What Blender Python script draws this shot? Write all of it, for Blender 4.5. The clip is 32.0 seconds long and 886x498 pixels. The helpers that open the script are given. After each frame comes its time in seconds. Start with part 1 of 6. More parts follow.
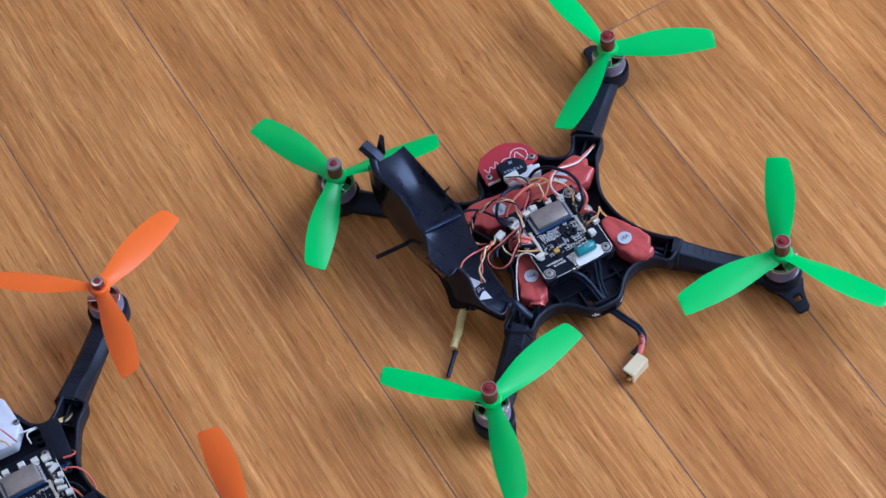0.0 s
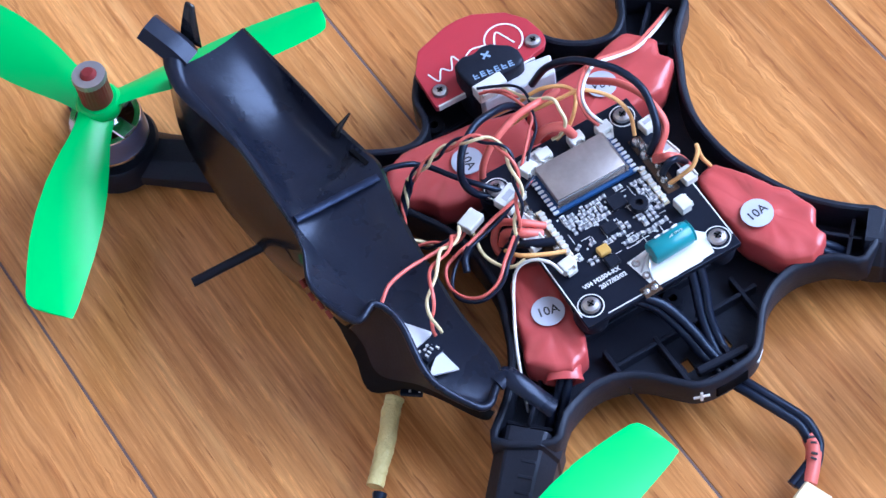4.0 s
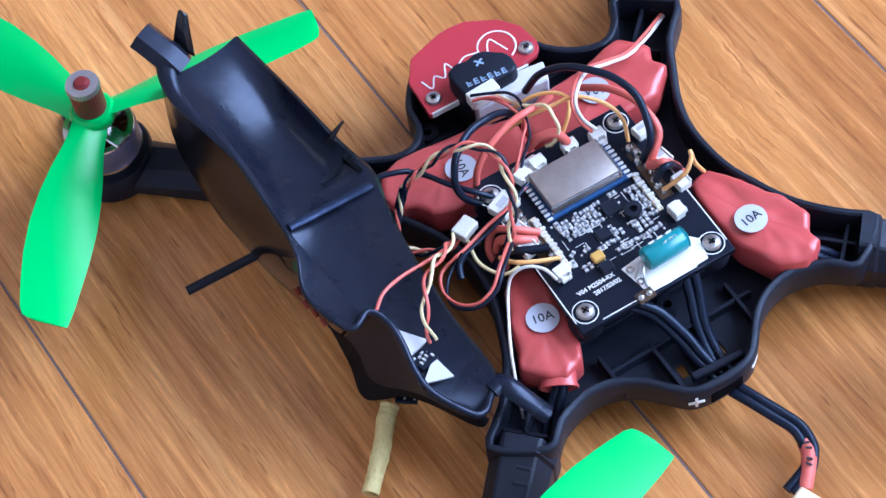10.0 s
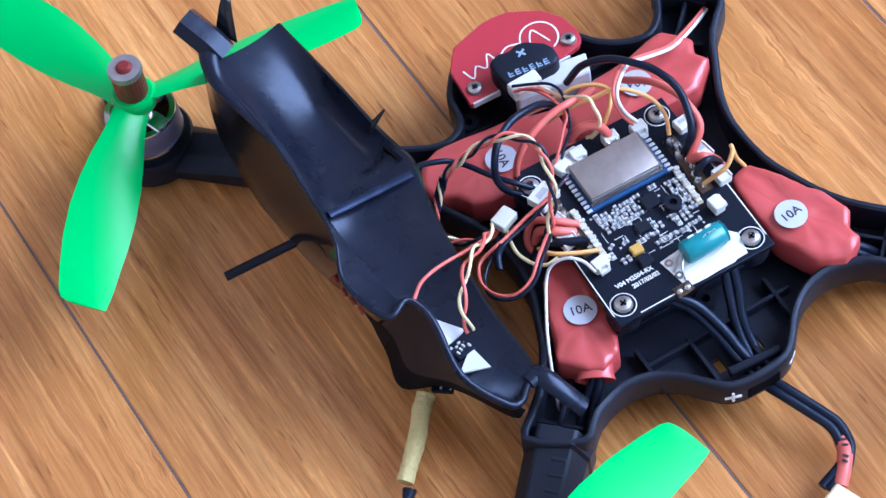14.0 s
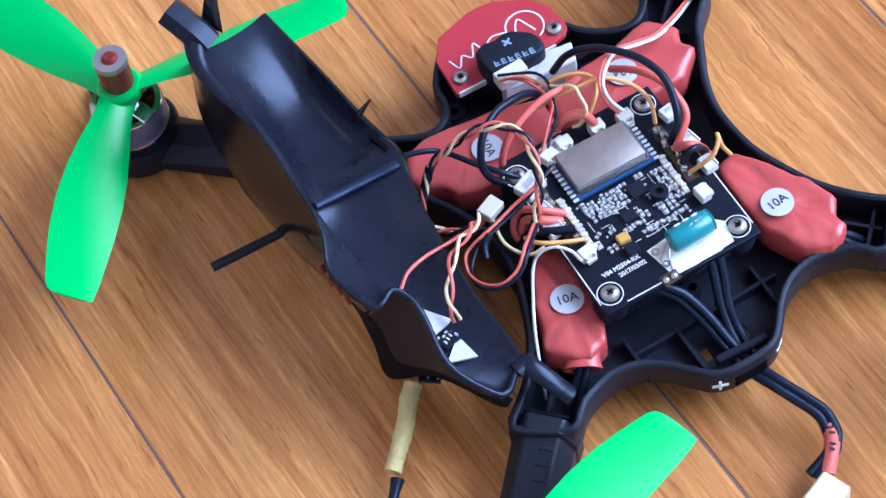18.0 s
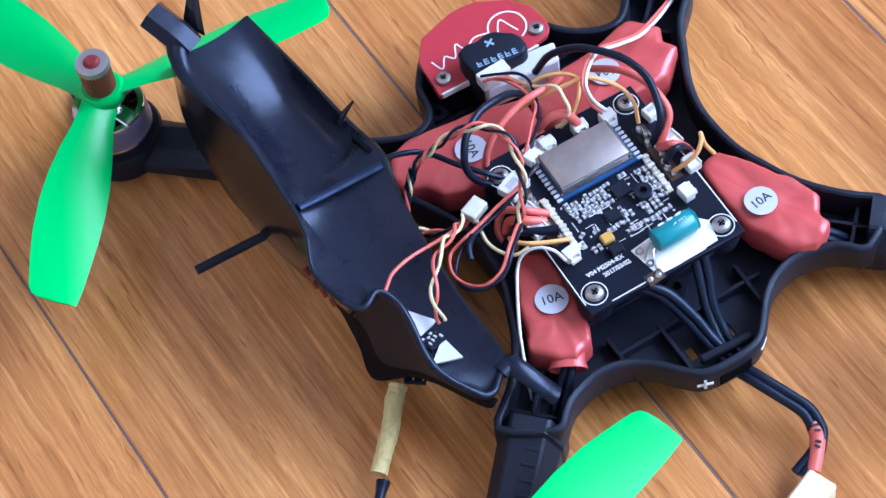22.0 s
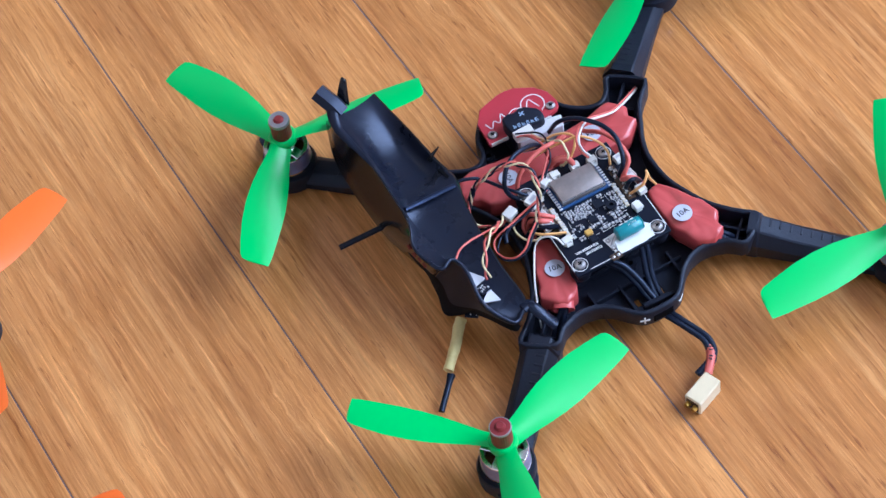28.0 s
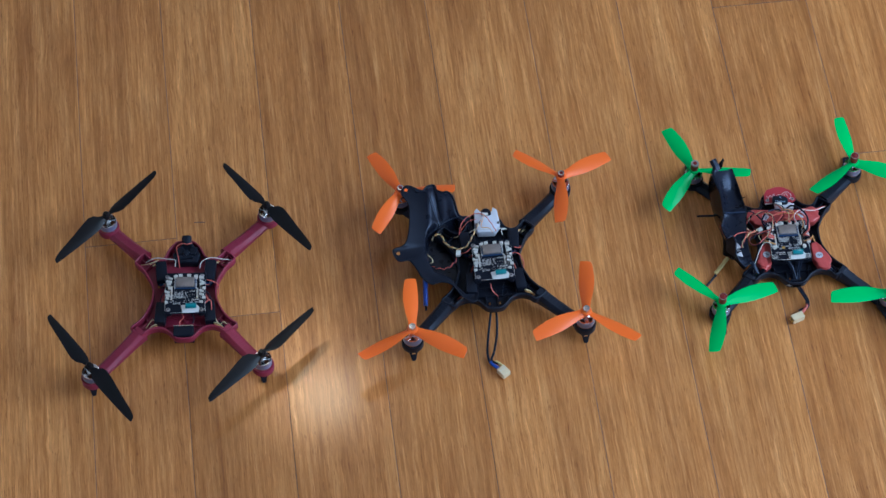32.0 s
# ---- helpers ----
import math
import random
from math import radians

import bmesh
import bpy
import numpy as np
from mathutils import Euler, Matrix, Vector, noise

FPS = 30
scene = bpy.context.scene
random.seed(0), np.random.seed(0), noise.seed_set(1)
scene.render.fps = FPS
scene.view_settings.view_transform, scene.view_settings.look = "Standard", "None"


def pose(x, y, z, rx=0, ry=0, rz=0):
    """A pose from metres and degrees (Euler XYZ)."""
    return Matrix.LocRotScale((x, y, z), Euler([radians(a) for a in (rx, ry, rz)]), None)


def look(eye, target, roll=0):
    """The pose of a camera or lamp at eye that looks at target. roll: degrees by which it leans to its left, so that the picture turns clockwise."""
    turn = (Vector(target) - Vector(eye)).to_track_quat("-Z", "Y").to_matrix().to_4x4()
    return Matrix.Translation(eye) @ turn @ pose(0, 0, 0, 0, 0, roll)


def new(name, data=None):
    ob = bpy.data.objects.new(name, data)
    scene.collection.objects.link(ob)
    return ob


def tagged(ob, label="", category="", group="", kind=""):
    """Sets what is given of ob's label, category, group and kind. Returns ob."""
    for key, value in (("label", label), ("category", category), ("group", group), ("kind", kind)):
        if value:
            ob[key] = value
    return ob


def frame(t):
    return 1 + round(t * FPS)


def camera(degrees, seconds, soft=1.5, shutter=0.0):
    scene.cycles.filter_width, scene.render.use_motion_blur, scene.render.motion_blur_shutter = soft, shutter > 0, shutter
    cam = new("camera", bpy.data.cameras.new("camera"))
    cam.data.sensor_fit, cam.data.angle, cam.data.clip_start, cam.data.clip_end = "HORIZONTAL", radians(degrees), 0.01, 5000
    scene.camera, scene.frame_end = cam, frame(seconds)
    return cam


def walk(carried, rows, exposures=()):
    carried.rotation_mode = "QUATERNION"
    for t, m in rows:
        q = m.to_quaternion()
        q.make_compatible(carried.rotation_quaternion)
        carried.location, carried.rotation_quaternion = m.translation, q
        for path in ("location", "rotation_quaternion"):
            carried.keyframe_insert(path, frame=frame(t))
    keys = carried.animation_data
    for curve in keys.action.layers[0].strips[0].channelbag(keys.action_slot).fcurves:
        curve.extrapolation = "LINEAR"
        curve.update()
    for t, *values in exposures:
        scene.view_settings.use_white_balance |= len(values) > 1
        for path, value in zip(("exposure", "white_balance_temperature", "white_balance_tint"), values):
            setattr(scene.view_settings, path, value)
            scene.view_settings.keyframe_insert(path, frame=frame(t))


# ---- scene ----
cam = camera(21.15, 32.0)
PATH = [
    (0, (-0.0026, -0.6501, 1.1169), (0.2611, 0.0233, 0.0200), -9.92),
    (0.5, (0.0207, -0.5203, 1.0169), (0.2568, 0.0265, 0.0200), -8.17),
    (1, (0.1010, -0.3780, 0.6443), (0.2567, 0.0229, 0.0200), -9.74),
    (1.5, (0.1617, -0.2754, 0.5044), (0.2673, 0.0210, 0.0200), -12.47),
    (2, (0.1615, -0.2725, 0.5055), (0.2742, 0.0178, 0.0200), -12.13),
    (2.5, (0.1616, -0.2727, 0.5055), (0.2755, 0.0178, 0.0200), -12.04),
    (3, (0.1615, -0.2727, 0.5056), (0.2825, 0.0124, 0.0200), -11.32),
    (3.5, (0.1616, -0.2727, 0.5056), (0.2822, 0.0109, 0.0200), -11.12),
    (5.5, (0.1616, -0.2726, 0.5055), (0.2828, 0.0104, 0.0200), -11.04),
    (6, (0.1616, -0.2728, 0.5057), (0.2829, 0.0107, 0.0200), -11.14),
    (6.5, (0.1615, -0.2728, 0.5056), (0.2834, 0.0117, 0.0200), -11.14),
    (7, (0.1615, -0.2728, 0.5057), (0.2845, 0.0128, 0.0200), -11.03),
    (7.5, (0.1615, -0.2727, 0.5057), (0.2843, 0.0135, 0.0200), -11.22),
    (8, (0.1616, -0.2727, 0.5055), (0.2837, 0.0130, 0.0200), -11.04),
    (8.5, (0.1616, -0.2727, 0.5056), (0.2825, 0.0116, 0.0200), -11.26),
    (9, (0.1615, -0.2723, 0.5052), (0.2833, 0.0111, 0.0200), -11.18),
    (9.5, (0.1616, -0.2727, 0.5056), (0.2840, 0.0113, 0.0200), -11.13),
    (10, (0.1616, -0.2728, 0.5056), (0.2845, 0.0116, 0.0200), -11.13),
    (10.5, (0.1615, -0.2728, 0.5058), (0.2837, 0.0113, 0.0200), -11.15),
    (11, (0.1615, -0.2729, 0.5057), (0.2828, 0.0112, 0.0200), -11.21),
    (11.5, (0.1616, -0.2726, 0.5055), (0.2825, 0.0112, 0.0200), -11.27),
    (12, (0.1615, -0.2726, 0.5055), (0.2831, 0.0121, 0.0200), -11.10),
    (12.5, (0.1616, -0.2727, 0.5056), (0.2826, 0.0131, 0.0200), -11.21),
    (13, (0.1615, -0.2727, 0.5056), (0.2808, 0.0134, 0.0200), -11.10),
    (13.5, (0.1615, -0.2728, 0.5057), (0.2775, 0.0145, 0.0200), -11.49),
    (14, (0.1615, -0.2727, 0.5055), (0.2753, 0.0147, 0.0200), -11.63),
    (14.5, (0.1616, -0.2727, 0.5056), (0.2749, 0.0152, 0.0200), -11.80),
    (16.5, (0.1615, -0.2727, 0.5056), (0.2760, 0.0139, 0.0200), -11.64),
    (17, (0.1616, -0.2726, 0.5055), (0.2766, 0.0120, 0.0200), -11.49),
    (17.5, (0.1616, -0.2725, 0.5055), (0.2767, 0.0109, 0.0200), -11.39),
    (18, (0.1616, -0.2726, 0.5055), (0.2764, 0.0103, 0.0200), -11.47),
    (18.5, (0.1616, -0.2724, 0.5054), (0.2767, 0.0096, 0.0200), -11.45),
    (19, (0.1615, -0.2727, 0.5056), (0.2762, 0.0109, 0.0200), -11.39),
    (19.5, (0.1616, -0.2725, 0.5054), (0.2757, 0.0101, 0.0200), -11.37),
    (20, (0.1616, -0.2724, 0.5054), (0.2747, 0.0098, 0.0200), -11.51),
    (20.5, (0.1616, -0.2722, 0.5053), (0.2761, 0.0107, 0.0200), -11.65),
    (21, (0.1616, -0.2722, 0.5052), (0.2793, 0.0098, 0.0200), -11.24),
    (21.5, (0.1617, -0.2722, 0.5052), (0.2795, 0.0094, 0.0200), -11.29),
    (22, (0.1616, -0.2724, 0.5054), (0.2797, 0.0083, 0.0200), -11.31),
    (22.5, (0.1616, -0.2726, 0.5055), (0.2796, 0.0099, 0.0200), -11.38),
    (23, (0.1615, -0.2727, 0.5055), (0.2797, 0.0130, 0.0200), -11.67),
    (23.5, (0.1615, -0.2725, 0.5055), (0.2780, 0.0137, 0.0200), -11.62),
    (24, (0.1615, -0.2726, 0.5054), (0.2769, 0.0126, 0.0200), -11.64),
    (24.5, (0.1616, -0.2726, 0.5055), (0.2765, 0.0132, 0.0200), -11.81),
    (25, (0.1616, -0.2725, 0.5054), (0.2758, 0.0119, 0.0200), -11.85),
    (25.5, (0.1616, -0.2725, 0.5055), (0.2752, 0.0116, 0.0200), -11.89),
    (27.5, (0.1584, -0.2913, 0.5395), (0.2732, 0.0116, 0.0200), -12.68),
    (28, (0.0659, -0.4727, 0.8084), (0.2613, 0.0144, 0.0200), -10.68),
    (28.3, (0.0081, -0.5918, 1.0332), (0.2356, 0.0230, 0.0200), -9.83),
    (28.5, (-0.0269, -0.6955, 1.1878), (0.2123, 0.0391, 0.0200), -9.58),
    (29, (-0.1400, -1.0104, 1.6854), (0.1373, 0.0565, 0.0200), -6.70),
    (29.5, (-0.2736, -1.3648, 2.1249), (0.0846, 0.0528, 0.0200), -2.85),
    (30, (-0.2425, -1.3604, 2.1268), (0.0181, 0.0645, 0.0200), -1.34),
    (30.5, (-0.2253, -1.3533, 2.1417), (-0.0421, 0.0266, 0.0200), 0.02),
    (31, (-0.2067, -1.3432, 2.1509), (-0.0601, 0.0231, 0.0200), 0.77),
    (31.5, (-0.2066, -1.3539, 2.1424), (-0.0540, 0.0227, 0.0200), 0.57),
    (32, (-0.2044, -1.3661, 2.1353), (-0.0497, 0.0264, 0.0200), 0.06),
]
walk(cam, [(t, look(eye, target, roll)) for t, eye, target, roll in PATH],
     exposures=[(0, -0.33, 5550, 13), (0.6, -0.37, 5760, 13), (1.0, -0.46, 5820, 13), (1.4, -0.06, 5620, 14), (1.8, 0.39, 5350, 15), (3.0, 0.44, 5330, 15), (27.5, 0.45, 5330, 15), (28.2, -0.03, 5600, 13), (29.0, -0.32, 5650, 13), (30.0, -0.47, 5750, 13), (31.0, -0.57, 5580, 8), (32, -0.60, 5320, 3)])

# ---- world, lights ----
world = bpy.data.worlds.new("daylight")
scene.world = world
world.use_nodes = True
wn, wl = world.node_tree.nodes, world.node_tree.links
sky = wn.new("ShaderNodeTexSky")
sky.sky_type, sky.sun_disc = "NISHITA", False
sky.sun_elevation, sky.sun_rotation = radians(48), radians(65)
wl.new(sky.outputs[0], wn["Background"].inputs[0])
wn["Background"].inputs[1].default_value = 0.12


def area_lamp(name, m, w, h, power, colour):
    data = bpy.data.lights.new(name, "AREA")
    data.shape, data.size, data.size_y, data.energy, data.color = "RECTANGLE", w, h, power, colour
    ob = new(name, data)
    ob.matrix_world = m
    return ob


area_lamp("window_daylight", look((1.93, -0.58, 1.42), (0.22, 0.0, 0.1)), 2.0, 1.5, 105, (0.75, 0.855, 1.0))
# weak fill lamp added behind the camera; no window is known there
area_lamp("south_fill", look((0.75, -2.36, 1.45), (0.2, 0.0, 0.1)), 2.2, 1.4, 5, (0.77, 0.865, 1.0))
beam = bpy.data.lights.new("roof_window_sunbeam", "SPOT")
beam.energy, beam.color, beam.spot_size, beam.spot_blend, beam.shadow_soft_size = 520, (1.0, 0.90, 0.74), radians(2.6), 1.0, 0.06
new("roof_window_sunbeam", beam).matrix_world = look((-1.10, 0.92, 2.58), (-0.205, -0.106, 0))
area_lamp("skylight_daylight", look((-0.17, 1.37, 2.58), (-0.17, 1.37, 0), 0), 0.14, 0.14, 2.6, (1.0, 0.82, 0.55))

# ---- materials ----


def mat(name):
    m = bpy.data.materials.new(name)
    m.use_nodes = True
    return m, m.node_tree.nodes, m.node_tree.links, m.node_tree.nodes["Principled BSDF"]


def ramp(n, stops):
    r = n.new("ShaderNodeValToRGB")
    while len(r.color_ramp.elements) < len(stops):
        r.color_ramp.elements.new(0.5)
    for e, (p, c) in zip(r.color_ramp.elements, stops):
        e.position, e.color = p, (*c, 1)
    return r


def coords(n, l, kind, scale, loc=None):
    tc, mp = n.new("ShaderNodeTexCoord"), n.new("ShaderNodeMapping")
    mp.inputs["Scale"].default_value = scale
    l.new(tc.outputs[kind], mp.inputs[0])
    if loc is not None:
        l.new(loc, mp.inputs["Location"])
    return mp.outputs[0]


def noise_tex(n, l, vec, scale, detail=4, rough=0.55):
    t = n.new("ShaderNodeTexNoise")
    t.inputs["Scale"].default_value, t.inputs["Detail"].default_value, t.inputs["Roughness"].default_value = scale, detail, rough
    if vec is not None:
        l.new(vec, t.inputs["Vector"])
    return t


def mix(n, l, kind, fac, a, b):
    m = n.new("ShaderNodeMix")
    m.data_type, m.blend_type = "RGBA", kind
    for sock, v in ((m.inputs[0], fac), (m.inputs[6], a), (m.inputs[7], b)):
        if hasattr(v, "is_output"):
            l.new(v, sock)
        elif isinstance(v, tuple):
            sock.default_value = (*v, 1)
        else:
            sock.default_value = v
    return m.outputs[2]


def bump(n, l, bsdf, height, strength, dist):
    b = n.new("ShaderNodeBump")
    b.inputs["Strength"].default_value, b.inputs["Distance"].default_value = strength, dist
    l.new(height, b.inputs["Height"])
    l.new(b.outputs[0], bsdf.inputs["Normal"])


def plain(name, colour, rough=0.5, metal=0.0, vary=0.12, scale=300, bumpy=0.0, coat=0.0, wear=None, spec=0.5, sheen=(1, 1, 1)):
    """A material with grain at two sizes; wear: a colour that shows in small worn spots; sheen: highlight tint that
    paints in window blue or floor warmth.
    """
    m, n, l, b = mat(name)
    v = coords(n, l, "Object", (1, 1, 1))
    fine, broad = noise_tex(n, l, v, scale, 5, 0.6), noise_tex(n, l, v, scale / 12, 3)
    lo, hi = tuple(c * (1 - vary) for c in colour), tuple(min(1, c * (1 + vary)) for c in colour)
    col = mix(n, l, "MIX", fine.outputs[0], lo, hi)
    r2 = ramp(n, [(0.3, (0.86, 0.86, 0.86)), (0.7, (1, 1, 1))])
    l.new(broad.outputs[0], r2.inputs[0])
    col = mix(n, l, "MULTIPLY", 0.8, col, r2.outputs[0])
    if wear:
        spots = noise_tex(n, l, v, scale / 3, 6, 0.7)
        rw = ramp(n, [(0.66, (0, 0, 0)), (0.74, (1, 1, 1))])
        l.new(spots.outputs[0], rw.inputs[0])
        col = mix(n, l, "MIX", rw.outputs[0], col, wear)
    l.new(col, b.inputs["Base Color"])
    rr = n.new("ShaderNodeMapRange")
    rr.inputs[3].default_value, rr.inputs[4].default_value = max(0.02, rough - 0.09), min(1, rough + 0.09)
    l.new(broad.outputs[0], rr.inputs[0])
    l.new(rr.outputs[0], b.inputs["Roughness"])
    b.inputs["Specular IOR Level"].default_value = spec
    b.inputs["Specular Tint"].default_value = (*sheen, 1)
    b.inputs["Metallic"].default_value, b.inputs["Coat Weight"].default_value = metal, coat
    if bumpy:
        bump(n, l, b, fine.outputs[0], bumpy, 0.0004)
    return m


def bamboo():
    """Strand-woven bamboo: long straight fibres, pale and rusty streaks, dark pores and scattered curly patches, varied plank by plank."""
    m, n, l, b = mat("strand_woven_bamboo")
    info = n.new("ShaderNodeObjectInfo")
    sh = n.new("ShaderNodeVectorMath")
    sh.operation = "SCALE"
    cmb = n.new("ShaderNodeCombineXYZ")
    for i in range(3):
        l.new(info.outputs["Random"], cmb.inputs[i])
    l.new(cmb.outputs[0], sh.inputs[0])
    sh.inputs["Scale"].default_value = 37.0
    base = coords(n, l, "Object", (1, 1, 1), sh.outputs[0])

    def vec(op, a, c, third=None):
        q = n.new("ShaderNodeVectorMath")
        q.operation = op
        for sock, v in zip(q.inputs, (a, c, third)):
            if isinstance(v, tuple):
                sock.default_value = v
            elif v is not None:
                l.new(v, sock)
        return q.outputs[0]

    # the grain wanders a little everywhere and curls in patches
    drift = vec("MULTIPLY_ADD", noise_tex(n, l, vec("MULTIPLY", base, (1, 0.22, 1)), 20, 2).outputs["Color"], (0.0045, 0.0, 0.0), base)
    spot = ramp(n, [(0.57, (0.0, 0.0, 0.0)), (0.70, (1, 1, 1))])
    l.new(noise_tex(n, l, vec("MULTIPLY", base, (1, 0.5, 1)), 26, 2).outputs[0], spot.inputs[0])
    curl = vec("MULTIPLY", noise_tex(n, l, vec("MULTIPLY", base, (1, 0.6, 1)), 300, 2).outputs["Color"], spot.outputs[0])
    path = vec("MULTIPLY_ADD", curl, (0.0028, 0.004, 0.0), drift)

    def grain(scale, sy, detail, rough):
        return noise_tex(n, l, vec("MULTIPLY", path, (1, sy, 1)), scale, detail, rough).outputs[0]

    def toned(col, height, stops, amount):
        r = ramp(n, stops)
        l.new(height, r.inputs[0])
        return mix(n, l, "MULTIPLY", amount, col, r.outputs[0])

    strand, fibre = grain(215, 0.036, 5, 0.66), grain(900, 0.045, 4, 0.68)
    c1 = ramp(n, [(0.27, (0.348, 0.133, 0.033)), (0.43, (0.448, 0.182, 0.048)), (0.58, (0.546, 0.242, 0.072)), (0.74, (0.67, 0.340, 0.119))])
    l.new(strand, c1.inputs[0])
    col = toned(c1.outputs[0], grain(38, 0.055, 3, 0.5), [(0.30, (0.80, 0.74, 0.69)), (0.50, (1, 0.99, 0.97)), (0.70, (1.14, 1.14, 1.12))], 0.9)
    col = toned(col, fibre, [(0.32, (0.66, 0.58, 0.51)), (0.50, (1, 1, 1)), (0.66, (1.20, 1.23, 1.25))], 0.66)
    col = toned(col, grain(470, 0.032, 3, 0.7), [(0.58, (1, 1, 1)), (0.67, (1.34, 1.42, 1.52))], 0.8)
    col = toned(col, grain(1300, 0.11, 2, 0.7), [(0.60, (1, 1, 1)), (0.69, (1.28, 1.34, 1.40))], 0.6)
    col = toned(col, grain(330, 0.034, 3, 0.7), [(0.58, (1, 1, 1)), (0.66, (0.74, 0.62, 0.53))], 0.68)
    col = toned(col, grain(620, 0.085, 2, 0.7), [(0.63, (1, 1, 1)), (0.70, (0.50, 0.38, 0.31))], 0.7)
    col = toned(col, noise_tex(n, l, vec("MULTIPLY", base, (1, 0.4, 1)), 14, 4, 0.6).outputs[0], [(0.32, (0.86, 0.83, 0.80)), (0.5, (1, 1, 1)), (0.68, (1.08, 1.09, 1.10))], 0.9)
    col = toned(col, info.outputs["Random"], [(0, (0.84, 0.81, 0.77)), (0.5, (0.99, 0.97, 0.94)), (1, (1.13, 1.16, 1.19))], 1.0)
    l.new(col, b.inputs["Base Color"])
    rr = n.new("ShaderNodeMapRange")
    rr.inputs[3].default_value, rr.inputs[4].default_value = 0.30, 0.46
    l.new(strand, rr.inputs[0])
    l.new(rr.outputs[0], b.inputs["Roughness"])
    b.inputs["Specular IOR Level"].default_value = 0.36
    b.inputs["Coat Weight"].default_value = 0.34
    b.inputs["Coat Roughness"].default_value = 0.10
    bump(n, l, b, fibre, 0.10, 0.0003)
    return m


def dented(m, scale, strength, dist):
    """Adds a broad uneven surface to a moulded plastic."""
    n, l = m.node_tree.nodes, m.node_tree.links
    t = noise_tex(n, l, coords(n, l, "Object", (1, 1, 1)), scale, 4, 0.62)
    bump(n, l, n["Principled BSDF"], t.outputs[0], strength, dist)
    return m


